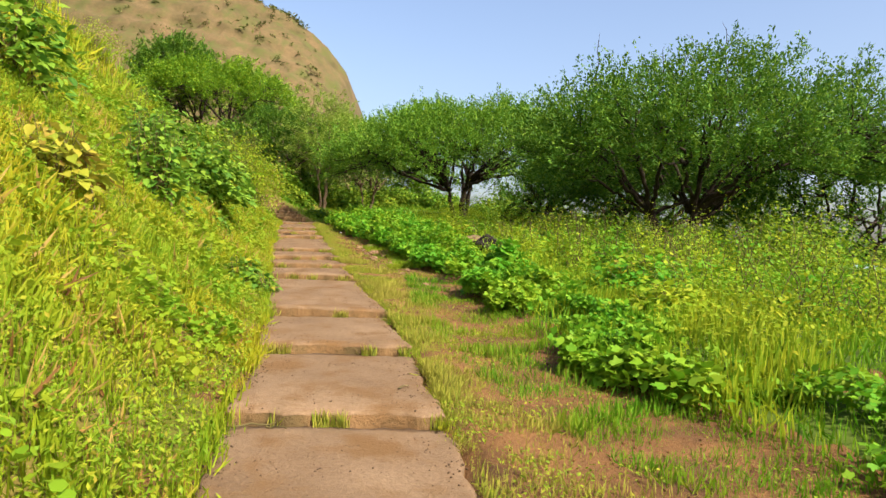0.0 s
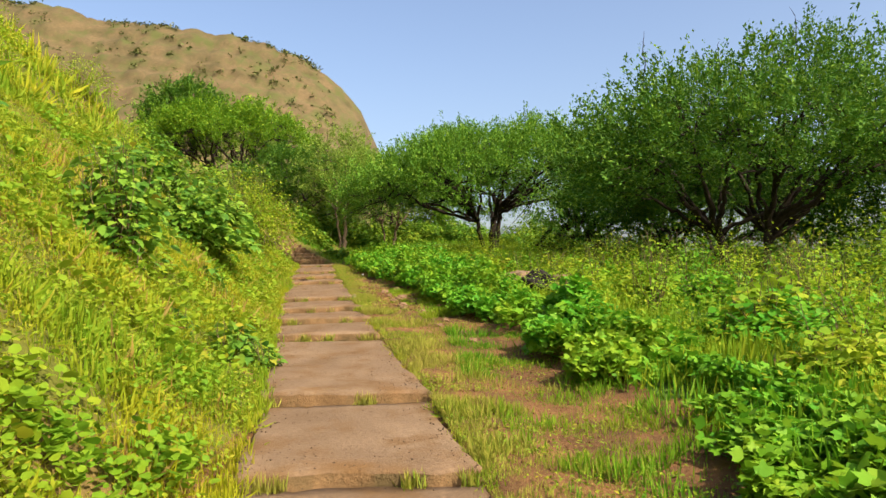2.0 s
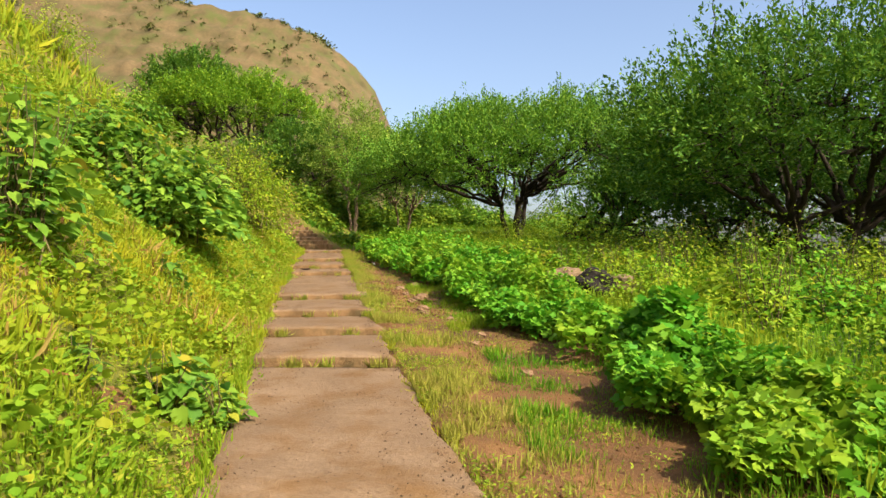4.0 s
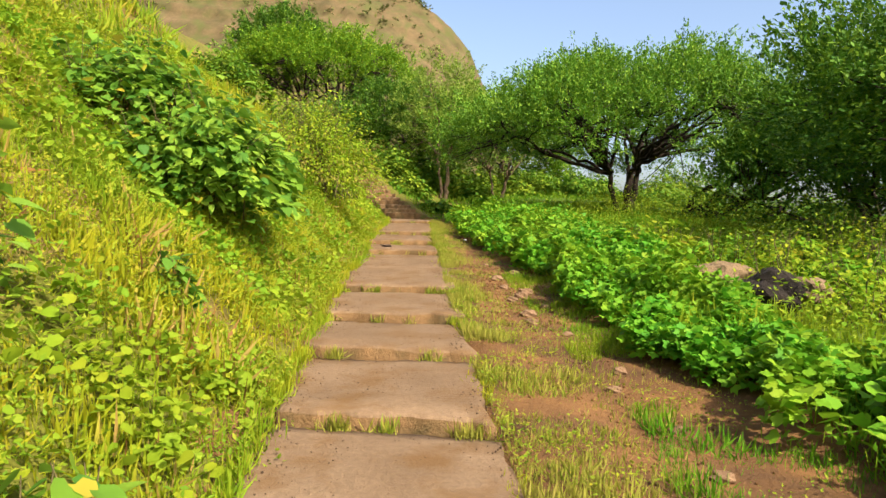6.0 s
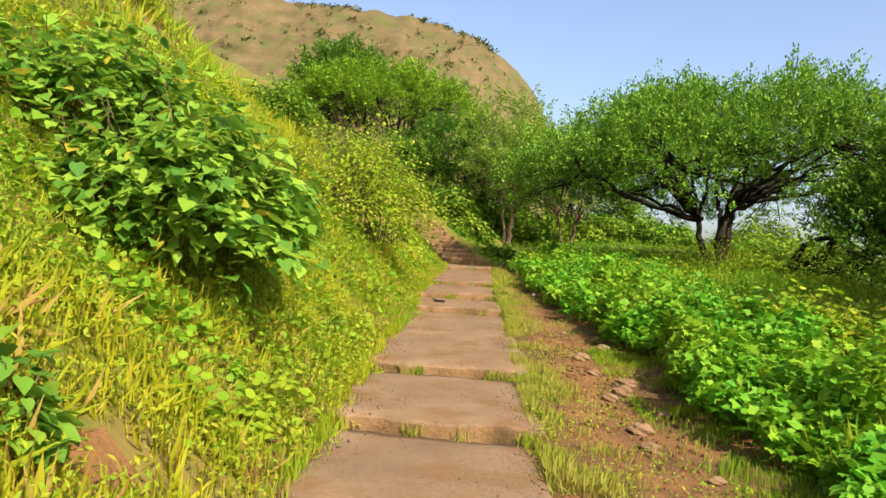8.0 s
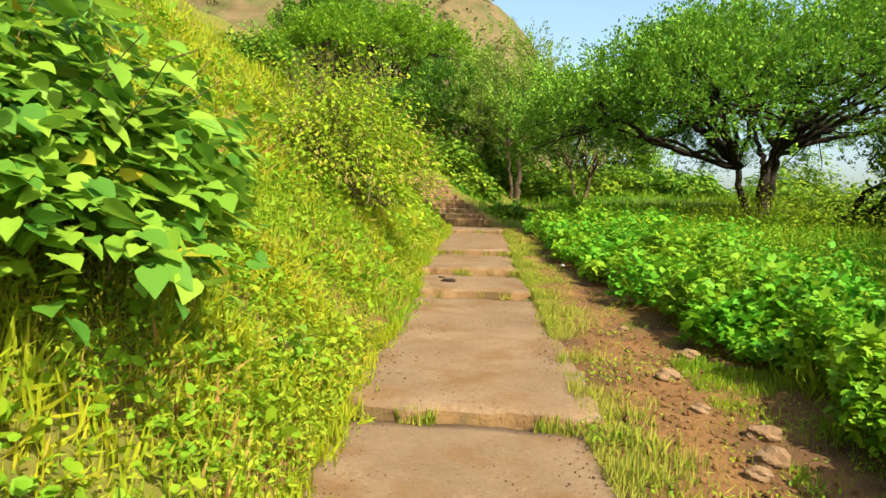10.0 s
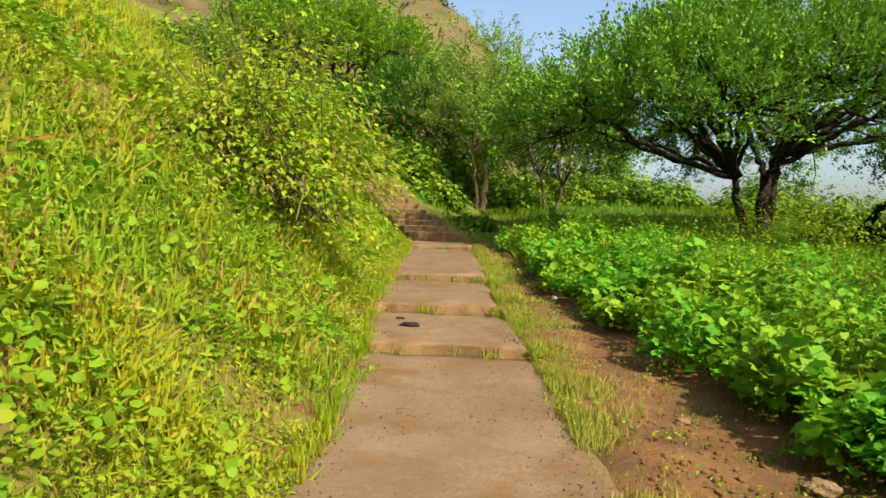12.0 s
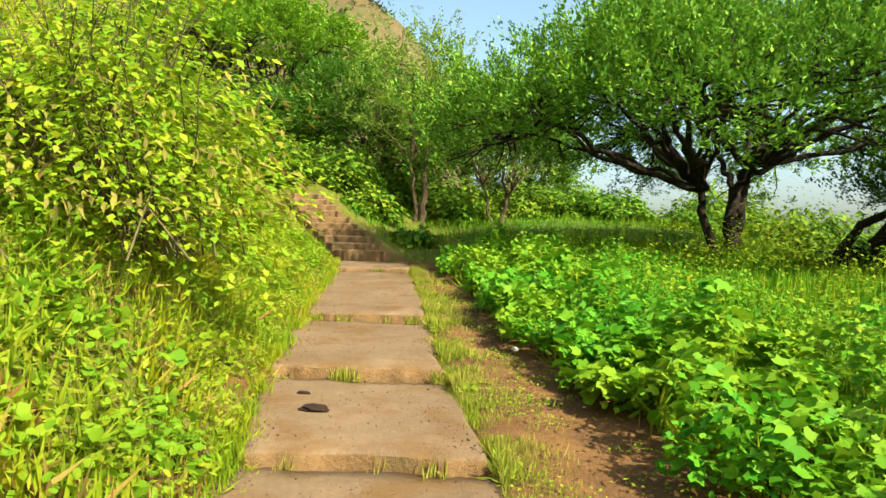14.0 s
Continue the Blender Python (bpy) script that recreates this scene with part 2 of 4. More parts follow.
def mesh_from(name, verts, faces, mat, smooth_shade=False):
    me = bpy.data.meshes.new(name)
    verts = np.ascontiguousarray(verts, dtype=np.float32)
    faces = np.ascontiguousarray(faces, dtype=np.int32)
    k = faces.shape[1]
    me.vertices.add(len(verts))
    me.vertices.foreach_set("co", verts.ravel())
    me.loops.add(faces.size)
    me.loops.foreach_set("vertex_index", faces.ravel())
    me.polygons.add(len(faces))
    me.polygons.foreach_set("loop_start", np.arange(0, faces.size, k, dtype=np.int32))
    me.polygons.foreach_set("loop_total", np.full(len(faces), k, dtype=np.int32))
    if smooth_shade:
        me.polygons.foreach_set("use_smooth", np.ones(len(faces), dtype=bool))
    me.materials.append(mat)
    me.update()
    me.validate()
    return me


def part(name, me, parent=None, label=""):
    ob = new(name, me)
    if parent is not None:
        ob.parent = parent
    if label:
        ob["label"] = label
    return ob


def thing(name, at, label, category, group="", kind=""):
    ob = new(name)
    ob.location = at
    return tagged(ob, label, category, group, kind)


def grid_faces(nx, ny):
    i, j = np.meshgrid(np.arange(nx - 1), np.arange(ny - 1), indexing="ij")
    a = (i * ny + j).ravel()
    return np.stack([a, a + ny, a + ny + 1, a + 1], 1)


# ---- ground: one sheet out to the horizon ----
gx = np.unique(np.round(np.concatenate([-np.geomspace(40, 1500, 14), np.arange(-40, -12, 1.0), np.arange(-12, 9, 0.16), np.arange(9, 40, 1.0), np.geomspace(40, 3000, 16)]), 3))
gy = np.unique(np.round(np.concatenate([-np.geomspace(14, 1500, 10), np.arange(-14, -2, 1.0), np.arange(-2, 46, 0.2), np.arange(46, 80, 1.5), np.geomspace(80, 3000, 16)]), 3))
GX, GY = np.meshgrid(gx, gy, indexing="ij")
GZ = land(GX, GY)
gf = grid_faces(len(gx), len(gy))
gv = np.stack([GX.ravel(), GY.ravel(), GZ.ravel()], 1)
ground_me = mesh_from("ground", gv, gf, M_TURF, True)
ground_me.materials.append(M_SOIL)
ground_me.materials.append(M_FIELD)
cx, cy = gv[gf].mean(1)[:, 0], gv[gf].mean(1)[:, 1]
he, pm = cx - hedge_line(cy), path_middle(cy)
strip = 0.34 + 0.16 * wob(cx, cy, 2.2, 1.0)
soil = ((cx > pm) & (he < 0.30) & (cy < 33.5)) | (np.abs(cx - pm) < HALF + 0.05) & (cy < 33.5)
soil |= (np.abs(cx - pm + HALF + 0.12) < 0.16) & (wob(cx, cy, 2.0, 4.0) > 0.1) & (cy < 33)
soil |= bare(cx, cy)
idx = np.where(soil, 1, np.where(he > 0.2, 2, 0)).astype(np.int32)
ground_me.polygons.foreach_set("material_index", idx)
tagged(new("ground", ground_me), "grassy hillside with a strip of red soil", "ground", kind="structure")

lake_x, lake_y = np.meshgrid(np.linspace(110, 2500, 30), np.linspace(-1500, 2500, 30), indexing="ij")
tagged(new("water", mesh_from("water", np.stack([lake_x.ravel(), lake_y.ravel(), np.full(lake_x.size, -13.0)], 1), grid_faces(30, 30), M_WATER)),
       "lake in the valley below, with haze painted into its pale colour", "lake", kind="structure")


# ---- the rocky hill behind ----
def ridge(x):
    return np.interp(x, [-500, -260, -127, -108, -96, -76, -53, -40, -33, -25, -20, -17.5, -14, -8, 0],
                     [60, 95, 88, 86, 81, 79, 74.6, 70, 66, 59, 53, 46, 36, 18, 2])


hx = np.linspace(-420, 0, 300)
hv = np.linspace(0, 1, 60)
HX, HV = np.meshgrid(hx, hv, indexing="ij")
top = ridge(HX)
face = HV ** 0.8
HZ = top * (0.04 + 0.96 * np.minimum(face * 1.25, 1.0)) + smooth(0.78, 1.0, HV) * 1.5
HYY = 150 + 70 * np.minimum(HV * 1.25, 1.0) + np.maximum(HV - 0.8, 0) * 400
gully = wob(HX * 0.22, HV * 6, 1.0, 1.0) * 0.7 + wob(HX * 0.03, HV * 55, 1.0, 2.0) * 1.0 + wob(HX * 0.9, HV * 32, 1.0, 3.0) * 0.6 + wob(HX * 1.6, HV * 70, 1.0, 5.0) * 0.5
HYY = HYY + gully * np.sin(np.pi * np.minimum(HV * 1.1, 1))
HZ = HZ + (wob(HX * 0.5, HV * 3, 1, 7) * 0.7 + wob(HX * 1.9, HV * 3, 1, 8) * 0.35) * (HV > 0.5)
hill = tagged(new("hill", mesh_from("hill", np.stack([HX.ravel(), HYY.ravel(), HZ.ravel()], 1), grid_faces(300, 60), M_HILL, True)),
              "bare brown rocky hill with scrub along its ridge", "hill", kind="structure")


# ---- scattering of blades and leaves ----
LEAF = (np.array([[0, 0, 0], [0.33, 0.42, 0.09], [0, 1, 0.0], [-0.33, 0.42, 0.09]], float), np.array([[0, 1, 2], [0, 2, 3]]))
SPRIG = (np.array([[0, 0, 0], [0.22, 0.5, 0.05], [0, 1, 0], [-0.22, 0.5, 0.05]], float), np.array([[0, 1, 2], [0, 2, 3]]))
BLADE = (np.array([[-0.5, 0, 0], [0.5, 0, 0], [0.28, 0.52, 0.06], [-0.05, 1, 0.28]], float), np.array([[0, 1, 2], [0, 2, 3]]))
HEART = (np.array([[0, 0, 0], [0.22, -0.10, 0.03], [0.44, 0.16, 0.09], [0.40, 0.45, 0.08], [0.18, 0.80, 0.02], [0, 1.05, -0.07],
                   [-0.18, 0.80, 0.02], [-0.40, 0.45, 0.08], [-0.44, 0.16, 0.09], [-0.22, -0.10, 0.03], [0, 0.45, -0.015]], float),
         np.array([[0, 1, 10], [1, 2, 10], [2, 3, 10], [3, 4, 10], [4, 5, 10], [5, 6, 10], [6, 7, 10], [7, 8, 10], [8, 9, 10], [9, 0, 10]]))
ROUND = (np.array([[0, 0, -0.01], [0.46, 0.25, 0.07], [0.40, 0.75, 0.08], [0, 1.0, 0.0], [-0.40, 0.75, 0.08], [-0.46, 0.25, 0.07]], float),
         np.array([[0, 1, 2], [0, 2, 3], [0, 3, 4], [0, 4, 5]]))


def basis(phi, el, roll):
    a = np.stack([np.cos(phi) * np.cos(el), np.sin(phi) * np.cos(el), np.sin(el)], 1)
    side = np.stack([np.sin(phi), -np.cos(phi), np.zeros_like(phi)], 1)
    up = np.cross(side, a)
    c, s = np.cos(roll)[:, None], np.sin(roll)[:, None]
    return side * c + up * s, a, up * c - side * s


def scatter(shape, pos, phi, el, roll, wide, long):
    tv, tf = shape
    sx, sy, sz = basis(phi, el, roll)
    n, k = len(pos), len(tv)
    wide, long = np.broadcast_to(wide, n), np.broadcast_to(long, n)
    v = (pos[:, None, :] + sx[:, None, :] * (tv[None, :, 0, None] * wide[:, None, None])
         + sy[:, None, :] * (tv[None, :, 1, None] * long[:, None, None]) + sz[:, None, :] * (tv[None, :, 2, None] * long[:, None, None]))
    f = (tf[None] + (np.arange(n) * k)[:, None, None]).reshape(-1, 3)
    return v.reshape(-1, 3), f


def joined(chunks):
    vs, fs, base = [], [], 0
    for v, f in chunks:
        vs.append(v)
        fs.append(f + base)
        base += len(v)
    return np.concatenate(vs), np.concatenate(fs)


def on_land(x, y, lift=0.0):
    return np.stack([x, y, land(x, y) + lift], 1)


def blades(rng, x, y, height, width, lean=0.45):
    n = len(x)
    return scatter(BLADE, on_land(x, y, -0.02), rng.uniform(0, 6.283, n), np.pi / 2 - np.abs(rng.normal(0, lean, n)), rng.normal(0, 0.3, n), width * rng.uniform(0.7, 1.3, n), height * rng.uniform(0.5, 1.4, n))


def stuff(name, chunks, mat, label, category):
    v, f = joined(chunks)
    return tagged(new(name, mesh_from(name, v, f, mat)), label, category, kind="stuff")


rng = np.random.default_rng(4)
n = 2600
x = rng.uniform(-330, -24, n)
v = np.where(rng.uniform(0, 1, n) < 0.55, rng.uniform(0.74, 0.84, n), rng.uniform(0.3, 0.9, n))
ok = wob(x * 0.13, v * 9, 1.0, 2.0) > -0.25
x, v = x[ok], v[ok]
zz = ridge(x) * (0.04 + 0.96 * np.minimum(v ** 0.8 * 1.25, 1.0))
yy = 150 + 70 * np.minimum(v * 1.25, 1.0) + np.maximum(v - 0.8, 0) * 400
per, n = 16, len(x)
big = np.repeat(rng.uniform(0.25, 0.95, n) * np.where(rng.uniform(0, 1, n) < 0.08, 1.7, 1.0), per)
pos = np.repeat(np.stack([x, yy, zz], 1), per, 0) + rng.normal(0, 0.55, (n * per, 3)) * big[:, None] * np.array([1.3, 1.3, 0.75])
n *= per
stuff("ridge_scrub", [scatter(LEAF, pos, rng.uniform(0, 6.283, n), rng.normal(0.3, 0.5, n), rng.normal(0, 0.5, n), 0.9 * big, 0.9 * big)], M_SCRUB,
      "dark green scrub scattered on the rocky hill", "scrub")


def bank_points(n, y0, y1, d0, d1, power=1.0):
    y = rng.uniform(y0, y1, n)
    d = d0 + (d1 - d0) * rng.uniform(0, 1, n) ** power
    return path_middle(y) - HALF - d, y


def mound(x, y):
    """Unevenness of the bank's growth, from about 0.3 to 2."""
    return np.clip(1 + 0.45 * wob(x, y, 0.9, 0.4) + 0.45 * wob(x, y, 2.1, 3.0) + 0.30 * wob(x, y, 4.6, 6.0), 0.25, 2.2)


def edge_low(x, y):
    """Growth is short beside the slabs."""
    return 0.5 + 0.5 * smooth(0.0, 0.5, path_middle(y) - HALF - x)


chunks = []
for n, y0, y1, d0, d1, hgt, wid in ((12000, -6, 2, -0.10, 5, 0.25, 0.014), (112000, 2, 19, -0.19, 4.5, 0.145, 0.0060), (70000, 17, 34, -0.19, 4.5, 0.16, 0.008),
                                     (26000, 3, 36, 4.2, 15, 0.40, 0.030), (9000, 33, 56, 0.0, 16, 0.32, 0.03)):
    x, y = bank_points(n, y0, y1, d0, d1, 1.15)
    keep = (wob(x, y, 1.9, 0.6) + rng.normal(0, 0.5, n) > -0.85) & ~bare(x, y)
    x, y = x[keep], y[keep]
    chunks.append(blades(rng, x, y, hgt * mound(x, y) * edge_low(x, y), wid, 1.05))
stuff("grass", chunks, M_BANK_GRASS, "tall yellow-green grass covering the sloping bank", "grass")

chunks = []
for n, y0, y1, d0, d1, size in ((7000, -6, 2, -0.05, 5, 0.06), (105000, 2, 19, -0.17, 4.4, 0.027), (66000, 17, 34, -0.17, 4.6, 0.034), (34000, 3, 40, 4, 15, 0.09)):
    x, y = bank_points(n, y0, y1, d0, d1, 1.1)
    k = (wob(x, y, 1.4, 3.0) + 0.9 * wob(x, y, 4.1, 6.0) + rng.normal(0, 0.3, n) > -0.35) & ~bare(x, y)
    x, y = x[k], y[k]
    n = len(x)
    lift = 0.20 * rng.uniform(0.1, 1, n) ** 0.7 * mound(x, y) * edge_low(x, y)
    chunks.append(scatter(LEAF, on_land(x, y, lift), rng.uniform(0, 6.283, n), rng.normal(0.3, 0.55, n), rng.normal(0, 0.5, n), size * rng.uniform(0.6, 1.4, n), size * rng.uniform(0.9, 2.2, n)))
stuff("weeds", chunks, M_BANK_LEAF, "low leafy weeds mixed into the bank grass", "weeds")

# broader-leaved plants in bushy clusters among the grass
cx_, cy_ = bank_points(2300, 2.5, 33, 0.02, 4.0, 1.2)
k = ~bare(cx_, cy_) & (path_middle(cy_) - HALF - cx_ > 0.22) & (wob(cx_, cy_, 1.1, 5.0) + rng.normal(0, 0.3, 2300) > 0.0 - 0.8 * smooth(12, 17, cy_))
cx_, cy_ = cx_[k], cy_[k]
per = 26
n = len(cx_) * per
spread = np.repeat(rng.uniform(0.06, 0.17, len(cx_)), per)
x = np.repeat(cx_, per) + rng.normal(0, 1, n) * spread
y = np.repeat(cy_, per) + rng.normal(0, 1, n) * spread
tall = np.repeat(rng.uniform(0.10, 0.36, len(cx_)), per)
lift = tall * rng.uniform(0.25, 1.1, n) * np.exp(-((x - np.repeat(cx_, per)) ** 2 + (y - np.repeat(cy_, per)) ** 2) / (3.2 * spread ** 2)) + 0.04
size = np.repeat(rng.uniform(0.03, 0.08, len(cx_)), per) * rng.uniform(0.6, 1.25, n)
k = path_middle(y) - HALF - x > 0.0
x, y, lift, size = x[k], y[k], lift[k], size[k]
n = len(x)
stuff("broad_weeds", [scatter(ROUND, on_land(x, y, lift), rng.uniform(0, 6.283, n), rng.normal(-0.05, 0.5, n), rng.normal(0, 0.5, n), size, size)], M_BANK_PLANT,
      "clusters of rounded green leaves among the grass", "weeds")

x, y = bank_points(46000, 2, 34, -0.10, 5)
k = wob(x, y, 2.3, 6.0) + 0.5 * wob(x, y, 5.0, 1.0) + 0.5 * (path_middle(y) - HALF - x < 0.25) > 0.30
stuff("dry_grass", [blades(rng, x[k], y[k], 0.18 * mound(x[k], y[k]) * edge_low(x[k], y[k]), 0.0055, 1.0)], M_DRY, "dry straw-coloured grass tufts on the bank", "grass")

# grass strip between slabs and the soil track
n = 92000
y = rng.uniform(1.5, 32, n)
off = np.abs(rng.normal(0, 0.36, n)) * (1.2 - 0.58 * smooth(14, 19, y)) - 0.10
x = path_middle(y) + HALF + off
k = wob(x, y, 2.0, 1.5) + 0.7 * wob(x, y, 6.0, 0.5) + rng.normal(0, 0.3, n) > -0.4
n2 = 26000
y2 = rng.uniform(1.5, 22, n2)
x2 = rng.uniform(0, 1, n2) * (hedge_line(y2) - path_middle(y2) - HALF) + path_middle(y2) + HALF
k2 = wob(x2, y2, 1.3, 7.5) - 0.4 * smooth(13, 18, y2) + 0.5 * (1 - smooth(5, 12, y2)) + rng.normal(0, 0.2, n2) > 0.02
n3 = 60000
y3 = rng.uniform(0, 21, n3)
x3 = hedge_line(y3) - rng.uniform(-0.1, 1.15, n3) * (1 - 0.45 * smooth(9, 18, y3))
k3 = wob(x3, y3, 1.6, 2.5) + 0.7 * wob(x3, y3, 4.3, 1.5) + rng.normal(0, 0.3, n3) > -0.35 + 0.6 * smooth(6, 12, y3)
tuft = lambda a, b: np.clip(1 + 0.6 * wob(a, b, 3.3, 2.0) + 0.4 * wob(a, b, 8.0, 5.0), 0.3, 2)
stuff("track_grass", [blades(rng, x3[k3], y3[k3], 0.075 * tuft(x3[k3], y3[k3]), 0.005, 0.9)], M_FIELD_GRASS, "short green grass growing over the track", "grass")
stuff("verge_grass", [blades(rng, x[k], y[k], 0.07 * tuft(x[k], y[k]), 0.005, 1.05), blades(rng, x2[k2], y2[k2], 0.05 * tuft(x2[k2], y2[k2]), 0.005, 1.0)], M_STRIP,
      "short straw-green grass along the path edge", "grass")
n = 34000
y = rng.uniform(1.5, 30, n)
x = path_middle(y) + HALF - 0.08 + (hedge_line(y) - path_middle(y) - HALF) * rng.uniform(0, 1, n) ** 1.7
k = wob(x, y, 2.6, 4.5) + 0.8 * wob(x, y, 6.5, 2.5) + rng.normal(0, 0.2, n) > 0.25
x, y = x[k], y[k]
n = len(x)
stuff("clover", [scatter(LEAF, on_land(x, y, rng.uniform(0.01, 0.06, n)), rng.uniform(0, 6.283, n), rng.normal(0.2, 0.4, n), rng.normal(0, 0.4, n), 0.02 * rng.uniform(0.7, 1.5, n), 0.026 * rng.uniform(0.7, 1.6, n))],
      M_BANK_LEAF, "tiny leafy ground weeds on the verge and track", "weeds")


# short tufts leaning over both edges of the slabs
n = 26000
y = rng.uniform(2, 33, n)
side = np.where(rng.uniform(0, 1, n) < 0.62, -1, 1)
x = path_middle(y) + side * (HALF + rng.normal(0.02, 0.05, n))
k = wob(y * 2.2, side * 3.0, 1.0, 2.0) + 0.7 * wob(y * 6.1, side * 2.0, 1.0, 4.0) + rng.normal(0, 0.3, n) > np.where(side < 0, -0.75, -0.05)
x, y = x[k], y[k]
n = len(x)
stuff("edge_tufts", [scatter(BLADE, np.stack([x, y, path_height(y) - 0.02], 1), rng.uniform(0, 6.283, n), np.pi / 2 - np.abs(rng.normal(0, 0.8, n)), rng.normal(0, 0.3, n), 0.006 * rng.uniform(0.7, 1.5, n), np.where(x < path_middle(y), 0.11, 0.05) * rng.uniform(0.3, 1.4, n))],
      M_BANK_GRASS, "grass tufts leaning over the slab edges", "grass")

# tufts at the foot of each riser
STEPS = [-3.0, -1.1, 0.9, 2.9, 4.85, 6.93, 8.92, 12.4, 14.1, 15.62, 17.5, 21.8, 23.65, 26.1, 31.4, 33.2]
tx, ty = [], []
for k, y0 in enumerate(STEPS[3:15]):
    n = 900
    u = rng.uniform(-1, 1, n)
    keep = np.sin(u * 5 + k * 2.3) + np.sin(u * 11 + k * 1.7) * 0.9 + 0.9 * (np.abs(u) > 0.85) + rng.normal(0, 0.25, n) > (0.5 if k in (1, 4, 7, 9, 10) else 1.05)
    tx.append(path_middle(y0) + HALF * u[keep])
    ty.append(y0 - 0.01 - np.abs(rng.normal(0.0, 0.04, keep.sum())))
tx, ty = np.concatenate(tx), np.concatenate(ty)
n = len(tx)
pos = np.stack([tx, ty, path_height(ty) - 0.06], 1)
stuff("step_tufts", [scatter(BLADE, pos, rng.uniform(0, 6.283, n), np.pi / 2 - np.abs(rng.normal(0, 0.6, n)), rng.normal(0, 0.3, n), 0.007 * rng.uniform(0.7, 1.5, n), 0.085 * rng.uniform(0.3, 1.5, n))],
      M_STRIP, "small grass tufts in the joints between slabs", "grass")

# field to the right of the track
chunks = []
for n, y0, y1, h0, h1, hgt, wid in ((7000, -6, 2, 0.1, 6, 0.3, 0.025), (34000, 2, 22, 0.1, 6, 0.19, 0.009), (26000, 18, 36, 0.1, 8, 0.26, 0.013), (18000, 33, 60, -0.5, 12, 0.24, 0.022)):
    y = rng.uniform(y0, y1, n)
    x = hedge_line(y) + rng.uniform(h0, h1, n)
    if y1 > 50:
        x = path_middle(y) + HALF + 0.3 + rng.uniform(0, 16, n)
    chunks.append(blades(rng, x, y, hgt * (1 + 0.35 * wob(x, y, 0.7)), wid, 0.9))
wchunks = []
for n, y0, y1, h0, h1, size in ((70000, 2, 36, 0.5, 7, 0.045),):
    y = rng.uniform(y0, y1, n)
    x = hedge_line(y) + rng.uniform(h0, h1, n)
    k = wob(x, y, 0.9, 5.0) + 0.6 * wob(x, y, 2.6, 2.0) + rng.normal(0, 0.3, n) > 0.0
    x, y = x[k], y[k]
    n = len(x)
    lift = np.abs(rng.normal(0.26, 0.16, n)) * (1 + 0.5 * wob(x, y, 1.2, 5.0)) * (1 + 0.9 * smooth(3.0, 5.5, x - hedge_line(y)))
    wchunks.append(scatter(LEAF, on_land(x, y, lift), rng.uniform(0, 6.283, n), rng.normal(0.25, 0.4, n), rng.normal(0, 0.4, n), size * rng.uniform(0.6, 1.5, n), size * rng.uniform(0.7, 1.8, n)))
stuff("meadow_weeds", wchunks, M_MEADOW, "leafy yellow-green weeds in the meadow", "weeds")
stuff("field_grass", chunks, M_FIELD_GRASS, "lush green grass beside the soil track", "grass")

# the broad-leaved weeds along the track: an uneven row of lobed leaves that widens uphill
LOBED = (np.array([[0, 0, -0.01], [0.24, 0.60, 0.04], [0, 1.0, -0.02], [-0.24, 0.60, 0.04], [0.50, 0.20, 0.05], [0.54, 0.58, 0.0], [-0.50, 0.20, 0.05], [-0.54, 0.58, 0.0]], float),
         np.array([[0, 1, 2], [0, 2, 3], [0, 4, 5], [0, 5, 1], [0, 7, 6], [0, 3, 7]]))
n = 74000
y = rng.uniform(1, 33, n) ** 0.9 * 33 ** 0.1
wide = 1.25 + 0.35 * wob(y, y * 0.5, 1.2) + 2.0 * smooth(17, 23, y)
u = rng.uniform(0, 1, n) ** 1.25
across = u * wide
bump = np.clip(1 + 0.45 * wob(across * 2.2, y, 1.9, 2.0) + 0.40 * wob(across * 5, y * 2.6, 1.5, 6.0), 0.25, 2.0)
hh = 0.42 * np.sqrt(np.clip(1 - ((u - 0.42) / 0.72) ** 2, 0.03, 1)) * bump * (0.50 + 0.6 * smooth(7, 14, y)) * (1 - 0.45 * np.exp(-((y - 14.0) / 1.1) ** 2))
keep = wob(y * 1.1, across * 1.5, 1.2, 9.0) + 0.6 * wob(y * 3.1, across * 4.0, 1.2, 3.0) + rng.normal(0, 0.3, n) > np.where(y < 9, 0.15, -0.65)
x = hedge_line(y) + across - 0.15 + 0.20 * wob(y, y * 0.3, 2.2) + 0.10 * wob(y * 3, y, 2.0)
lift = np.maximum(hh, 0.06) * rng.uniform(0.12, 1, n) ** 0.6
pos = on_land(x, y, lift)[keep]
n = len(pos)
size = 0.068 * rng.uniform(0.45, 1.4, n) * (1 + 0.4 * (wob(pos[:, 0], pos[:, 1], 1.1, 4.0) > 0.3)) * (1 - 0.5 * smooth(0.8, 1.6, across[keep]))
stuff("broadleaf_weeds", [scatter(LOBED, pos, rng.uniform(0, 6.283, n), rng.normal(-0.05, 0.5, n), rng.normal(0, 0.55, n), size, size * 1.05)], M_WEED,
      "bright green broad-leaved weeds lining the soil track", "weeds")
# thin grass standing among them
n = 26000
y = rng.uniform(1, 33, n)
x = hedge_line(y) + rng.uniform(0.0, 1.6, n)
k = wob(x, y, 1.7, 8.0) + rng.normal(0, 0.3, n) > -0.1
stuff("tall_grass", [blades(rng, x[k], y[k], (0.17 + 0.07 * smooth(8, 14, y[k])) * (1 + 0.4 * wob(x[k], y[k], 1.9, 1.0)), 0.006, 0.8)], M_MEADOW, "thin yellow-green grass standing among the weeds", "grass")


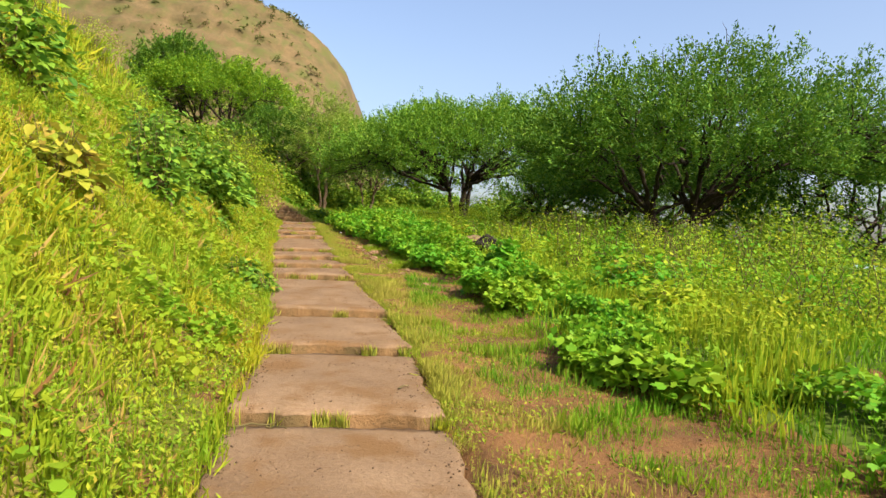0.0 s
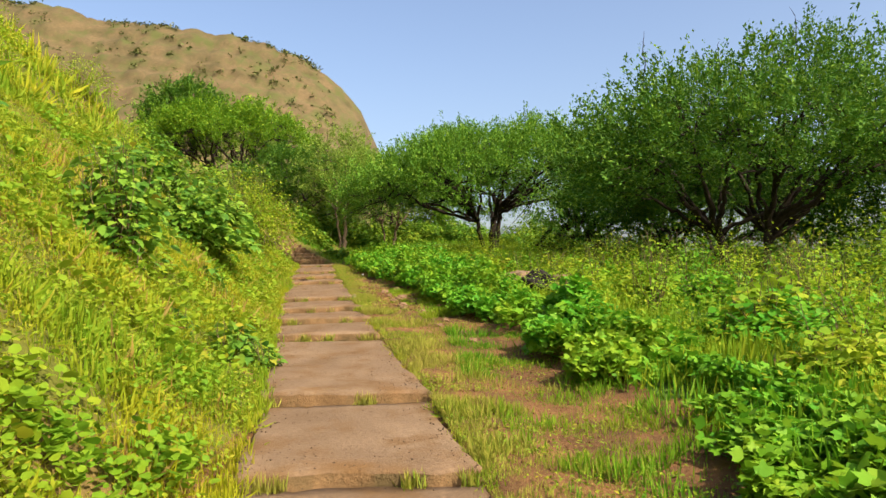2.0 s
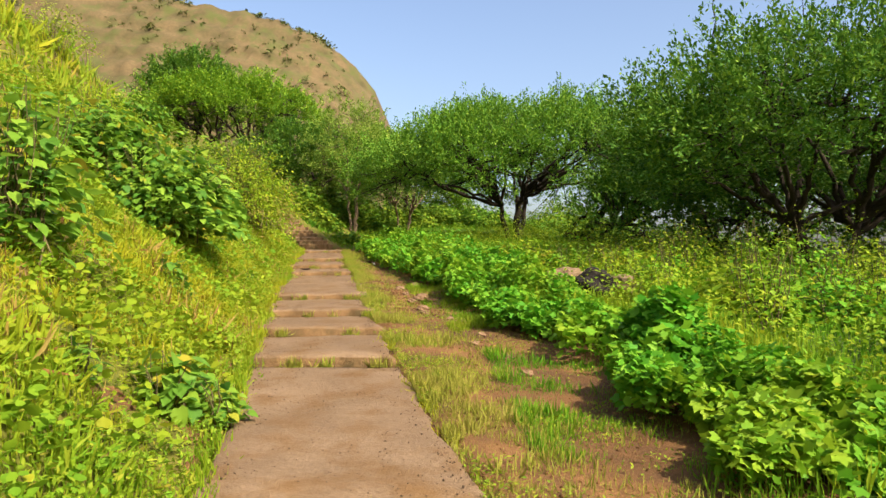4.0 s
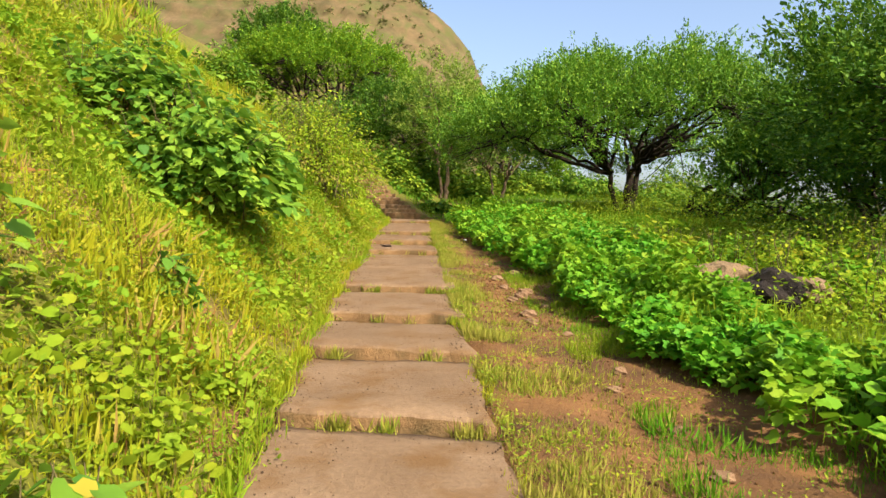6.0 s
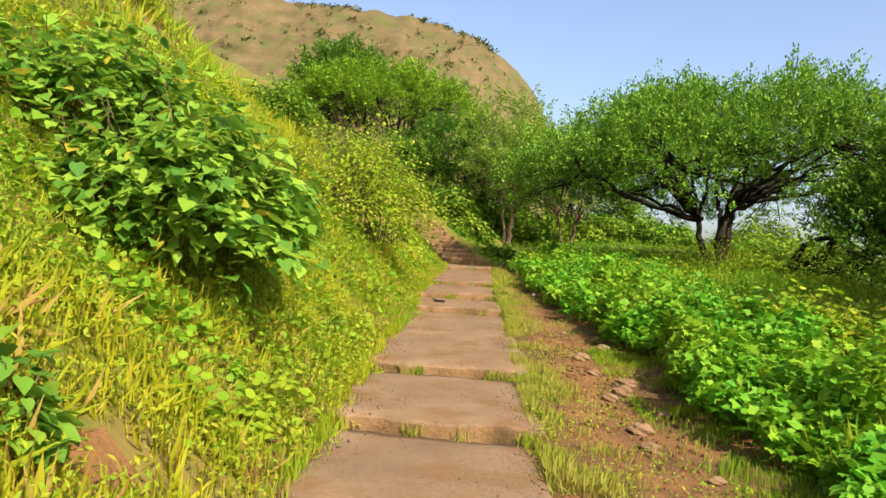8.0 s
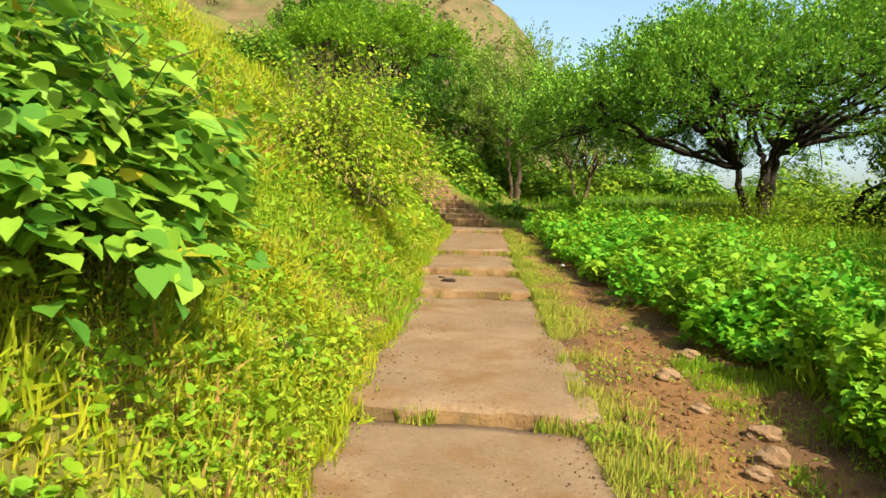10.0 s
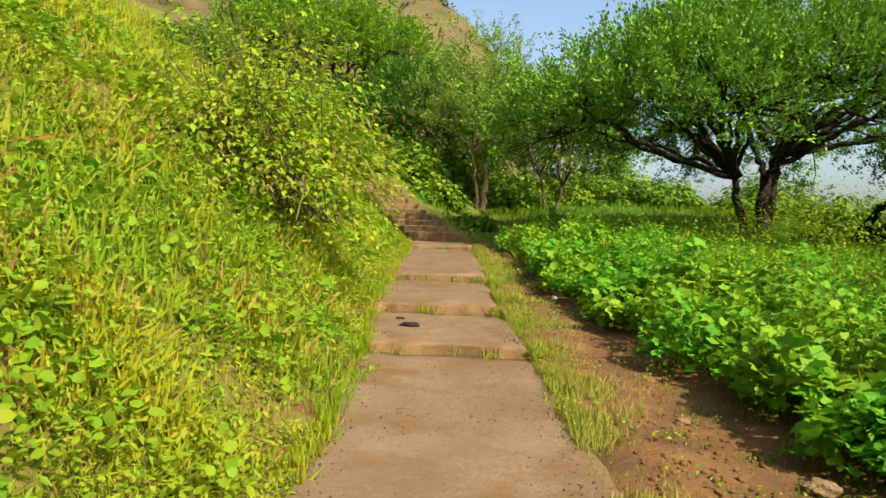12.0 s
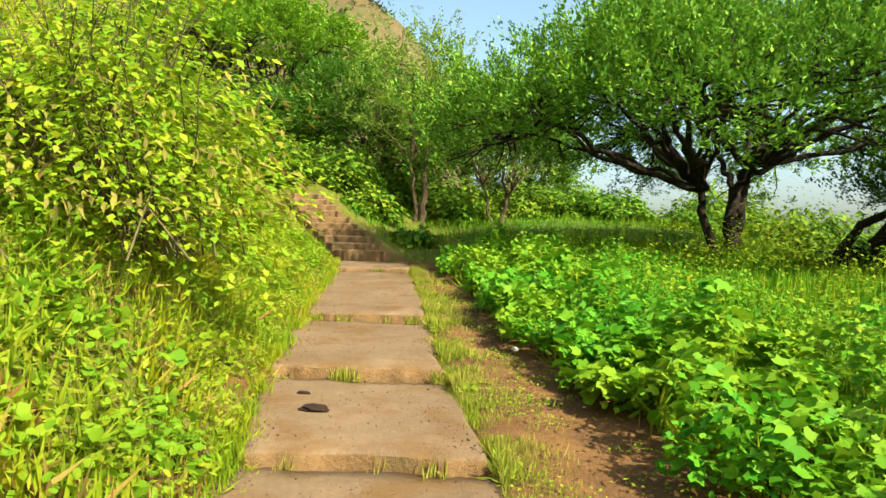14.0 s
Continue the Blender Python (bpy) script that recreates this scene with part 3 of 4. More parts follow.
# ---- trees ----
def tube(points, radii, sides=6):
    pts = np.asarray(points, float)
    t = np.gradient(pts, axis=0)
    t /= np.linalg.norm(t, axis=1)[:, None] + 1e-9
    ref = np.where(np.abs(t[:, 2:3]) > 0.9, np.array([[1.0, 0, 0]]), np.array([[0, 0, 1.0]]))
    u = np.cross(t, ref)
    u /= np.linalg.norm(u, axis=1)[:, None] + 1e-9
    w = np.cross(t, u)
    ang = np.arange(sides) * 2 * np.pi / sides
    ring = pts[:, None] + (u[:, None] * np.cos(ang)[None, :, None] + w[:, None] * np.sin(ang)[None, :, None]) * np.asarray(radii)[:, None, None]
    m_, s = len(pts), sides
    i, j = np.meshgrid(np.arange(m_ - 1), np.arange(s), indexing="ij")
    a, b = i * s + j, i * s + (j + 1) % s
    q = np.stack([a, b, b + s, a + s], -1).reshape(-1, 4)
    return ring.reshape(-1, 3), np.concatenate([q[:, [0, 1, 2]], q[:, [0, 2, 3]]])


def curve(p0, p1, bend, rng, n=8, shake=0.06):
    p0, p1 = np.asarray(p0, float), np.asarray(p1, float)
    t = np.linspace(0, 1, n)[:, None]
    mid = (p0 + p1) / 2 + np.asarray(bend, float)
    c = (1 - t) ** 2 * p0 + 2 * t * (1 - t) * mid + t ** 2 * p1
    L = np.linalg.norm(p1 - p0)
    c[1:-1] += rng.normal(0, shake * L / 4, (n - 2, 3))
    return c


def acacia(name, at, radius, height, under, rim, leaves, mat, bark, label, seed, stems=((0, 0, 0.8),), trunk_r=0.2, shift=(0, 0), limbs=16,
           pads=300, leaf=0.1, squash=1.0, dome=0.5, gaps=-0.5, bare_twigs=0, tall_twig=None, shoot=0.6, shell=0.7, upright=1.0):
    """A thorn tree: forked stems, limbs that rise and spread flat, twigs to leafy pads, and plumes of fine leaves on every pad.
    stems: where each stem forks, from the foot; under, rim: the crown's underside in the middle and at its edge;
    shift: the crown's middle from the foot."""
    r = np.random.default_rng(seed)
    tree = thing(name, at, label, "tree")
    sx, sy = shift
    wood, heads = [], []
    for which, (bx, by, bz) in enumerate(stems):
        stem_r = trunk_r * (1.0 if which == 0 else 0.62)
        head = np.array([bx, by, bz])
        heads.append(head)
        base = np.array([bx * 0.10, by * 0.10, -0.25])
        c = curve(base, head, (bx * 0.22, by * 0.22, -0.12 * bz), r, 10, 0.07)
        wood.append(tube(c, np.linspace(stem_r, stem_r * 0.66, 10) * (1 + 0.5 * np.exp(-np.linspace(0, 9, 10))), 8))
    heads = np.array(heads)

    def place(u, ang, w):
        edge = 1 + 0.08 * np.sin(3 * ang + seed) + 0.06 * np.sin(7 * ang + 2 * seed)
        rr = radius * u * edge
        lowz = under + (rim - under) * u ** 1.6 + 0.10 * under * np.sin(4 * ang + seed)
        topz = rim + (height - rim) * np.clip(1 - (u * 0.98) ** 2, 0, 1) ** dome
        topz = np.maximum(topz * (1 + 0.05 * np.sin(5 * ang + 3 * u + seed)), lowz + 0.1)
        return np.stack([sx + rr * np.cos(ang), sy + rr * np.sin(ang) * squash, lowz + (topz - lowz) * w], -1)

    # limbs: up and outwards, flattening towards their ends
    nodes_at = []
    ends = place(r.uniform(0.25, 0.82, limbs), np.arange(limbs) * 2.39996 + r.uniform(0, 0.5, limbs), r.uniform(0.3, 0.75, limbs))
    for k, p in enumerate(ends):
        near = np.linalg.norm((p - heads)[:, :2], axis=1) + r.uniform(0, 0.5, len(heads))
        head = heads[k] if k < len(heads) else heads[int(np.argmin(near))]
        L = np.linalg.norm(p - head)
        c = curve(head - np.array([0, 0, 0.04]), p, (r.normal(0, 0.05 * L), r.normal(0, 0.05 * L), r.uniform(-0.10, 0.08) * L), r, 14, 0.055)
        r0 = trunk_r * r.uniform(0.18, 0.36)
        wood.append(tube(c, r0 * (1 - np.linspace(0, 1, 14)) ** 0.7 + 0.02, 6))
        nodes_at.append(c[3:])
    nodes_at = np.concatenate(nodes_at)

    # pads of foliage, thickest towards the crown's top, in loose flat layers with gaps
    n = int(pads * 1.7)
    w = np.where(r.uniform(0, 1, n) < shell, 1 - 0.45 * r.uniform(0, 1, n) ** 1.4, r.uniform(0.0, 0.6, n))
    cc = place(np.sqrt(r.uniform(0, 1, n)), r.uniform(0, 6.283, n), w)
    hole = wob(cc[:, 0] * 0.9, cc[:, 1] * 0.9 + cc[:, 2] * 2.2, 1.0, seed) + 0.5 * wob(cc[:, 0] * 2.3, cc[:, 2] * 3.0, 1.0, seed + 1.0)
    ok = hole + r.normal(0, 0.12, n) > gaps
    cc, w = cc[ok][:pads], w[ok][:pads]
    for p in cc:
        step = nodes_at - p
        cost = np.linalg.norm(step, axis=1) + 0.8 * np.maximum(step[:, 2], 0)
        q = nodes_at[int(np.argmin(cost))]
        L = np.linalg.norm(p - q)
        wood.append(tube(curve(q, p, (0, 0, -0.10 * L), r, 6, 0.14), np.linspace(0.014 + 0.012 * min(L, 2.0), 0.007, 6), 4))
    wv, wf = joined(wood)
    part("trunk", mesh_from("trunk", wv, wf, bark, True), tree, "dark forked trunk and spreading limbs")

    # plumes: leaves set along short shoots that reach up at the top and out at the sides
    shoots = 8
    m_ = len(cc) * shoots
    out = cc - np.array([sx, sy, 0])
    out[:, 2] = 0
    out /= np.linalg.norm(out, axis=1)[:, None] + 1e-6
    up = np.array([0, 0, 1.0])[None] * (0.15 + upright * np.clip(w - 0.35, 0, 1) * 1.4)[:, None]
    way = np.repeat(out * 0.55 + up, shoots, 0) + r.normal(0, 0.42, (m_, 3)) * np.array([1, 1, 0.7])
    way /= np.linalg.norm(way, axis=1)[:, None]
    length = shoot * r.uniform(0.5, 1.25, m_)
    start = np.repeat(cc, shoots, 0) + r.normal(0, 0.30, (m_, 3)) * np.array([1.2, 1.2, 0.5])
    per = max(4, leaves // m_)
    n = m_ * per
    along = r.uniform(0.0, 1, n)
    sag = np.repeat(length, per) * along
    pos = np.repeat(start, per, 0) + np.repeat(way, per, 0) * sag[:, None] + r.normal(0, 0.045, (n, 3))
    az = np.repeat(np.arctan2(way[:, 1], way[:, 0]), per) + r.normal(0, 0.9, n)
    el = np.repeat(np.arcsin(way[:, 2]), per) * 0.6 + r.normal(0.05, 0.45, n)
    lv, lf = scatter(SPRIG, pos, az, el, r.uniform(-0.8, 0.8, n), leaf * r.uniform(0.9, 1.6, n), leaf * r.uniform(0.7, 1.5, n))
    part("crown", mesh_from("crown", lv, lf, mat), tree, "fine feathery green foliage")
    for k in range(bare_twigs):
        p = place(np.array([r.uniform(0.1, 0.75)]), np.array([r.uniform(0, 6.283)]), np.array([0.85]))[0]
        q = p + np.array([r.normal(0, 0.25), r.normal(0, 0.25), r.uniform(0.8, 1.3)])
        if k == 0 and tall_twig:
            p, q = np.array(tall_twig) - np.array([0, 0, 1.5]), np.array(tall_twig)
        tv, tf = joined([tube(curve(p, q, (r.normal(0, 0.08), 0, 0), r, 6, 0.08), np.linspace(0.02, 0.006, 6), 4)] + [
            tube(curve(p + (q - p) * f, p + (q - p) * f + r.normal(0, 0.14, 3) + np.array([0, 0, 0.1]), (0, 0, 0), r, 3), np.linspace(0.008, 0.004, 3), 3) for f in (0.45, 0.6, 0.75, 0.88, 0.97)])
        part("dead_twig", mesh_from("dead_twig", tv, tf, bark), tree, "bare dead twig above the crown")
    return tree


def foot(x, y):
    return (x, y, float(land(x, y)))


acacia("acacia_tree", foot(7.75, 20.5), 5.3, 5.35, 1.9, 2.4, 145000, M_ACACIA, M_BARK, "large dark green thorn tree with tangled open branches", 3,
       stems=((-0.9, -0.2, 1.2), (0.7, 0.4, 1.1), (0.1, -0.7, 1.3)), trunk_r=0.17, shift=(0.7, 0), limbs=34, pads=620, leaf=0.086, dome=0.62, gaps=-0.5,
       bare_twigs=5, tall_twig=(-2.6, -0.4, 6.0), shoot=0.7, shell=0.5, upright=1.1)
acacia("acacia_tree", foot(2.4, 33.4), 5.9, 5.1, 2.9, 1.6, 175000, M_UMBRELLA, M_BARK, "umbrella-shaped thorn tree with a forked dark trunk", 5,
       stems=((0.10, 0.0, 1.5), (-0.55, 0.1, 1.5), (0.4, 0.2, 2.0)), trunk_r=0.19, shift=(0.2, 0), limbs=34, pads=760, leaf=0.086, dome=0.5, gaps=-0.95,
       bare_twigs=3, shoot=0.55, shell=0.78, upright=1.3)
acacia("acacia_tree", foot(3.3, 32.4), 3.5, 3.6, 2.2, 1.3, 40000, M_ACACIA, M_BARK, "low sprawling thorn tree with a leaning trunk", 8,
       stems=((2.3, 0.0, 1.35), (2.9, 0.4, 0.75), (1.2, -0.2, 0.9)), trunk_r=0.2, shift=(5.4, 0), limbs=14, pads=250, leaf=0.095, gaps=-0.7)
acacia("acacia_tree", foot(9.3, 28.5), 5.0, 5.2, 1.6, 0.7, 48000, M_ACACIA, M_BARK, "dark dense thorn tree behind the meadow", 18,
       stems=((-1.0, 0.0, 0.9), (0.8, 0.2, 1.0)), trunk_r=0.19, limbs=16, pads=330, leaf=0.12, gaps=-1.0)
acacia("acacia_tree", foot(14.0, 21.5), 4.0, 5.4, 1.2, 0.5, 40000, M_ACACIA, M_BARK, "dark thorn tree with foliage down to the meadow", 19,
       stems=((-0.8, 0.0, 0.8), (0.7, 0.3, 0.9)), trunk_r=0.17, limbs=16, pads=260, leaf=0.11, gaps=-1.0)
acacia("small_tree", foot(-4.9, 42.0), 2.0, 6.6, 2.3, 2.6, 18000, M_PALE, M_PALE_BARK, "slender pale-leaved young tree beside the stairs", 11,
       stems=((0.15, 0.0, 1.9), (-0.35, 0.1, 2.2)), trunk_r=0.12, limbs=12, pads=110, leaf=0.10, gaps=-0.5, shell=0.5)
acacia("small_tree", foot(-2.4, 42.0), 1.9, 4.0, 1.7, 1.5, 6000, M_PALE, M_PALE_BARK, "thin crooked tree with sparse leaves", 12,
       stems=((0.35, 0.0, 0.9), (-0.4, 0.1, 1.3)), trunk_r=0.10, limbs=18, pads=90, leaf=0.10, gaps=-0.4)
acacia("acacia_tree", foot(-17.2, 53.0), 2.6, 7.4, 3.5, 3.8, 30000, M_ACACIA, M_BARK, "rounded dark tree high on the slope", 14,
       stems=((-0.4, 0.0, 2.0), (0.6, 0.4, 2.2)), trunk_r=0.2, limbs=14, pads=190, leaf=0.15, gaps=-1.0)
acacia("acacia_tree", foot(-13.4, 50.0), 5.4, 6.0, 3.3, 2.9, 62000, M_ACACIA_LIGHT, M_BARK, "spreading flat-topped thorn tree on the slope", 15,
       stems=((-0.9, 0.0, 2.0), (1.0, 0.4, 2.1)), trunk_r=0.22, limbs=18, pads=400, leaf=0.135, dome=0.6, gaps=-0.8, shell=0.85, upright=0.5)
acacia("acacia_tree", foot(-8.2, 47.5), 4.2, 4.6, 2.0, 1.2, 42000, M_ACACIA, M_BARK, "dense dark tree arching over the stairs", 16,
       stems=((-0.5, 0.0, 1.3), (0.6, 0.4, 1.2)), trunk_r=0.2, limbs=16, pads=250, leaf=0.135, gaps=-1.0)
acacia("acacia_tree", foot(-3.2, 49.0), 4.6, 5.4, 2.6, 1.6, 42000, M_ACACIA_LIGHT, M_BARK, "rounded green thorn tree behind the young trees", 17,
       stems=((-0.5, 0.0, 1.6), (0.6, 0.4, 1.7)), trunk_r=0.2, limbs=16, pads=250, leaf=0.135, gaps=-0.9)


# ---- shrubs on the bank ----
heart_me = mesh_from("leaf", HEART[0], HEART[1], M_BROAD_ONE)


def shrub(at, rad, count, size, shape, mat, label, seed, singles=0, stalks=40):
    r = np.random.default_rng(seed)
    ob = thing("shrub", at, label, "shrub")
    wood = []
    for _ in range(stalks):
        a, e = r.uniform(0, 6.283), r.uniform(0.35, 1.35)
        tip = np.array([rad[0] * np.cos(a) * np.cos(e), rad[1] * np.sin(a) * np.cos(e), rad[2] * (0.3 + np.sin(e))])
        wood.append(tube(curve((r.normal(0, rad[0] * 0.3), r.normal(0, rad[1] * 0.3), -0.3), tip, (0, 0, 0.1), r, 6, 0.1), np.linspace(0.009, 0.003, 6), 4))
    wv, wf = joined(wood)
    tagged(part("stem", mesh_from("stem", wv, wf, M_STALK), ob), kind="stuff")
    n = count
    d = r.normal(0, 1, (n, 3))
    d /= np.linalg.norm(d, axis=1)[:, None]
    d[:, 2] = np.abs(d[:, 2]) * 1.15 - 0.58 * r.uniform(0, 1, n)
    ang = np.arctan2(d[:, 1], d[:, 0])
    lump = 1 + 0.20 * np.sin(3 * ang + seed) * np.cos(4 * d[:, 2] + seed) + 0.10 * np.sin(7 * ang + 5 * d[:, 2])
    depth = 1 - np.minimum(np.abs(r.normal(0, 0.24, n)), 0.7)
    pos = d * np.array(rad) * (lump * depth)[:, None]
    pos[:, 2] += rad[2] * 0.15
    phi = ang + r.normal(0, 0.7, n)
    el = r.normal(-0.35, 0.35, n)
    roll = r.normal(0, 0.35, n)
    sz = size * r.uniform(0.55, 1.25, n)
    if singles:
        order = np.argsort(-(pos[:, 0] * 0.6 - pos[:, 1] + 0.5 * pos[:, 2]) + r.normal(0, 0.35, n) * rad[0])[:singles]
        sx_, sy_, sz_ = basis(phi, el, roll)
        for i in order:
            leaf = part("leaf", heart_me, ob)
            s = sz[i]
            leaf.matrix_local = Matrix([[sx_[i, c] * s, sy_[i, c] * s, sz_[i, c] * s, pos[i, c]] for c in range(3)] + [[0, 0, 0, 1]])
        rest = np.ones(n, bool)
        rest[order] = False
    else:
        rest = np.ones(n, bool)
    v, f = scatter(shape, pos[rest], phi[rest], el[rest], roll[rest], sz[rest], sz[rest])
    lv = part("foliage", mesh_from("foliage", v, f, mat), ob)
    tagged(lv, kind="stuff")
    return ob


shrub(foot(-4.66, 16.05), (1.28, 1.15, 0.95), 3900, 0.118, HEART, M_BROAD, "shrub with large heart-shaped green leaves on the bank", 21, singles=290)
shrub(foot(-5.7, 16.2), (1.1, 0.95, 0.75), 1900, 0.122, HEART, M_BROAD, "broad-leaved green shrub spreading up the bank", 22)
shrub(foot(-3.82, 10.95), (0.60, 0.62, 0.95), 640, 0.125, HEART, M_BROAD, "broad-leaved shrub with a few yellow leaves", 23, singles=220)
shrub(foot(-3.15, 6.6), (0.45, 0.5, 0.46), 360, 0.10, HEART, M_YELLOWED, "withering yellow-leaved shrub on the bank", 34, stalks=16)
shrub(foot(-2.32, 10.3), (0.28, 0.30, 0.32), 170, 0.115, HEART, M_BROAD, "low plant with large soft leaves at the path edge", 27, singles=110, stalks=14)
shrub(foot(-3.75, 17.6), (0.2, 0.22, 0.26), 90, 0.09, HEART, M_BROAD, "low plant with large soft leaves at the path edge", 28, singles=60, stalks=8)
shrub(foot(-3.35, 13.0), (0.26, 0.22, 0.36), 150, 0.10, HEART, M_BROAD, "low plant with large soft leaves beside bare soil", 29, singles=90, stalks=10)
shrub(foot(-4.95, 9.0), (0.8, 0.8, 1.0), 900, 0.125, HEART, M_BROAD, "tall broad-leaved shrub high on the bank", 24)
shrub(foot(-1.98, 10.3), (0.20, 0.24, 0.26), 110, 0.07, HEART, M_BROAD, "low dark green plant hanging over the slab edge", 35, stalks=10)
shrub(foot(-2.62, 9.65), (0.14, 0.14, 0.24), 40, 0.10, HEART, M_BROAD, "small soft-leaved plant beside bare soil", 36, stalks=6)
lean = shrub(foot(-5.4, 22.9), (1.40, 1.5, 1.5), 11000, 0.078, LEAF, M_SHRUB, "bushy yellow-green shrub leaning over the path", 25, stalks=110)
r = np.random.default_rng(31)
n = 420
a = r.uniform(-2.2, 0.6, n)
pos = np.stack([1.35 * np.cos(a), 1.55 * np.sin(a), 0.9 * r.uniform(0.0, 1.0, n) ** 1.6], 1) * (0.95 + r.normal(0, 0.11, n))[:, None]
v, f = scatter(LEAF, pos, a + r.normal(0, 0.8, n), r.normal(-0.7, 0.4, n), r.normal(0, 0.5, n), 0.05 * r.uniform(0.7, 1.3, n), 0.085 * r.uniform(0.7, 1.4, n))
tagged(part("dry_foliage", mesh_from("dry_foliage", v, f, M_WITHERED), lean, "withered yellow-brown leaves low on the shrub"), kind="stuff")
shrub(foot(-5.9, 25.6), (1.0, 1.3, 1.0), 4000, 0.08, LEAF, M_SHRUB, "low yellow-green shrub beside the path", 26, stalks=40)

for k, (x, y, rr, tall) in enumerate([(-7.8, 12.8, 0.9, 1.1), (-8.8, 16.6, 0.9, 0.8), (-7.2, 19.6, 0.7, 0.7), (-6.4, 6.5, 0.6, 0.6), (-9.5, 22.0, 1.0, 0.9)]):
    shrub(foot(x, y), (rr, rr, tall), 2200, 0.06, LEAF, M_SHRUB, "scrubby yellow-green bush high on the bank", 60 + k, stalks=20)

# undergrowth under and behind the trees
ur = np.random.default_rng(77)
for k, (x, y, rx, rz) in enumerate([(-12.5, 43.5, 2.2, 2.0), (-10.8, 46, 2.4, 2.2), (-9.2, 40.6, 1.3, 1.1), (-7.6, 41.4, 1.4, 1.2), (-6.1, 39.0, 0.9, 0.6), (-4.6, 36.6, 0.7, 0.4),
                                    (-6.5, 45.5, 1.8, 1.3), (-4.0, 46.5, 2.2, 1.5), (-1.0, 47.0, 2.0, 1.1), (1.8, 46.5, 2.0, 0.9), (4.8, 44.0, 1.6, 0.7), (-0.5, 52.5, 3.0, 2.0), (-7, 53, 3.0, 3.0),
                                    (-3.4, 44.2, 1.1, 0.8), (-15.5, 41, 2.0, 1.6), (9.5, 24.5, 1.8, 1.1), (6.3, 24.5, 1.2, 0.8), (11.5, 21.5, 1.8, 1.4), (4.6, 21.6, 0.9, 0.65),
                                    (6.5, 47.5, 2.2, 1.7), (8.5, 44, 2.4, 1.35), (12.0, 43, 2.4, 1.4), (15.5, 41, 2.4, 1.5), (12.5, 16.5, 2.0, 1.5), (9.6, 12.8, 1.5, 1.2), (8.3, 15.6, 1.5, 1.3), (10.4, 18.6, 1.7, 1.5), (7.4, 18.3, 1.1, 0.8)]):
    shrub(foot(x, y), (rx, rx, rz), int((2000 if y > 36 else 2200) * rx), 0.22 if y > 36 else 0.11, LEAF, M_UNDER, "green undergrowth bush beneath the trees", 100 + k, stalks=16)


# tall weeds in the meadow
for k in range(46):
    y = ur.uniform(7.5, 12.5) if k % 3 == 0 else ur.uniform(12.5, 19)
    x = float(hedge_line(y)) + (ur.uniform(2.0, 5.2) if k < 30 else ur.uniform(1.3, 3.6))
    rr = ur.uniform(0.35, 0.65)
    tall = ur.uniform(0.5, 0.95) if k < 30 else ur.uniform(0.35, 0.55)
    clump = shrub(foot(x, y), (rr, rr, tall), 650, 0.07 if k < 30 else 0.095, LEAF if k < 30 else ROUND, M_WEED if k % 2 else M_SHRUB,
                  "tall leafy green weed clump in the meadow" if k % 2 else "tall yellow-green weed clump in the meadow", 140 + k, stalks=14)
    clump.name = "weed_clump"


# ---- path slabs and the far stairs ----
footpath = tagged(new("footpath"), "stepped footpath of worn tan stone slabs", "path", kind="structure")


def slab_mesh(y0, y1, z0, z1, seed, half=HALF, drop=0.26):
    r = random.Random(seed)
    nx, ny = 25, max(5, int((y1 - y0) / 0.16))
    v = []
    for i in range(nx):
        for j in range(ny):
            u, w = 0.5 + 0.5 * math.copysign(abs(2 * i / (nx - 1) - 1) ** 0.6, 2 * i / (nx - 1) - 1), (j - 0.85 if 0 < j < ny - 1 else j) / (ny - 1) if j < 2 else j / (ny - 1)
            if i in (1, nx - 2):
                u = 0.02 if i == 1 else 0.98
            y = y0 + (y1 - y0) * w
            wide = half * (1 + 0.03 * math.sin(2.3 * y + seed) + 0.02 * math.sin(7.1 * y + 2 * u) + 0.014 * math.sin(17 * y))
            x = float(path_middle(y)) + (2 * u - 1) * wide
            yy = y + (0.03 * math.sin(9 * u + seed * 2.1) + 0.018 * math.sin(23 * u + seed) + 0.012 * math.sin(41 * u + 3 * seed)) * (1 - w) ** 4
            z = z0 + (z1 - z0) * w + 0.010 * float(wob(x, y, 2.6, seed)) + 0.005 * float(wob(x, y, 8.0, seed))
            if i in (0, nx - 1) or j in (0, ny - 1):
                z -= 0.018 + 0.012 * r.random()
                yy += 0.012 * r.uniform(-1, 1)
            v.append((x, yy, z))
    f = [tuple(q) for q in grid_faces(nx, ny)]
    rim = [i * ny for i in range(nx)] + [(nx - 1) * ny + j for j in range(1, ny)] + [i * ny + ny - 1 for i in range(nx - 2, -1, -1)] + [j for j in range(ny - 2, 0, -1)]
    base = len(v)
    for k in rim:
        x, y, z = v[k]
        v.append((x, y - 0.008 if k % ny == 0 else y, z - drop))
    for a in range(len(rim)):
        b = (a + 1) % len(rim)
        f.append((rim[a], base + a, base + b, rim[b]))
    me = mesh_from("slab", np.array(v), np.array(f), M_SLAB, False)
    me.materials.append(M_RISER)
    me.polygons.foreach_set("material_index", np.array([0] * len(grid_faces(nx, ny)) + [1] * len(rim), dtype=np.int32))
    return me


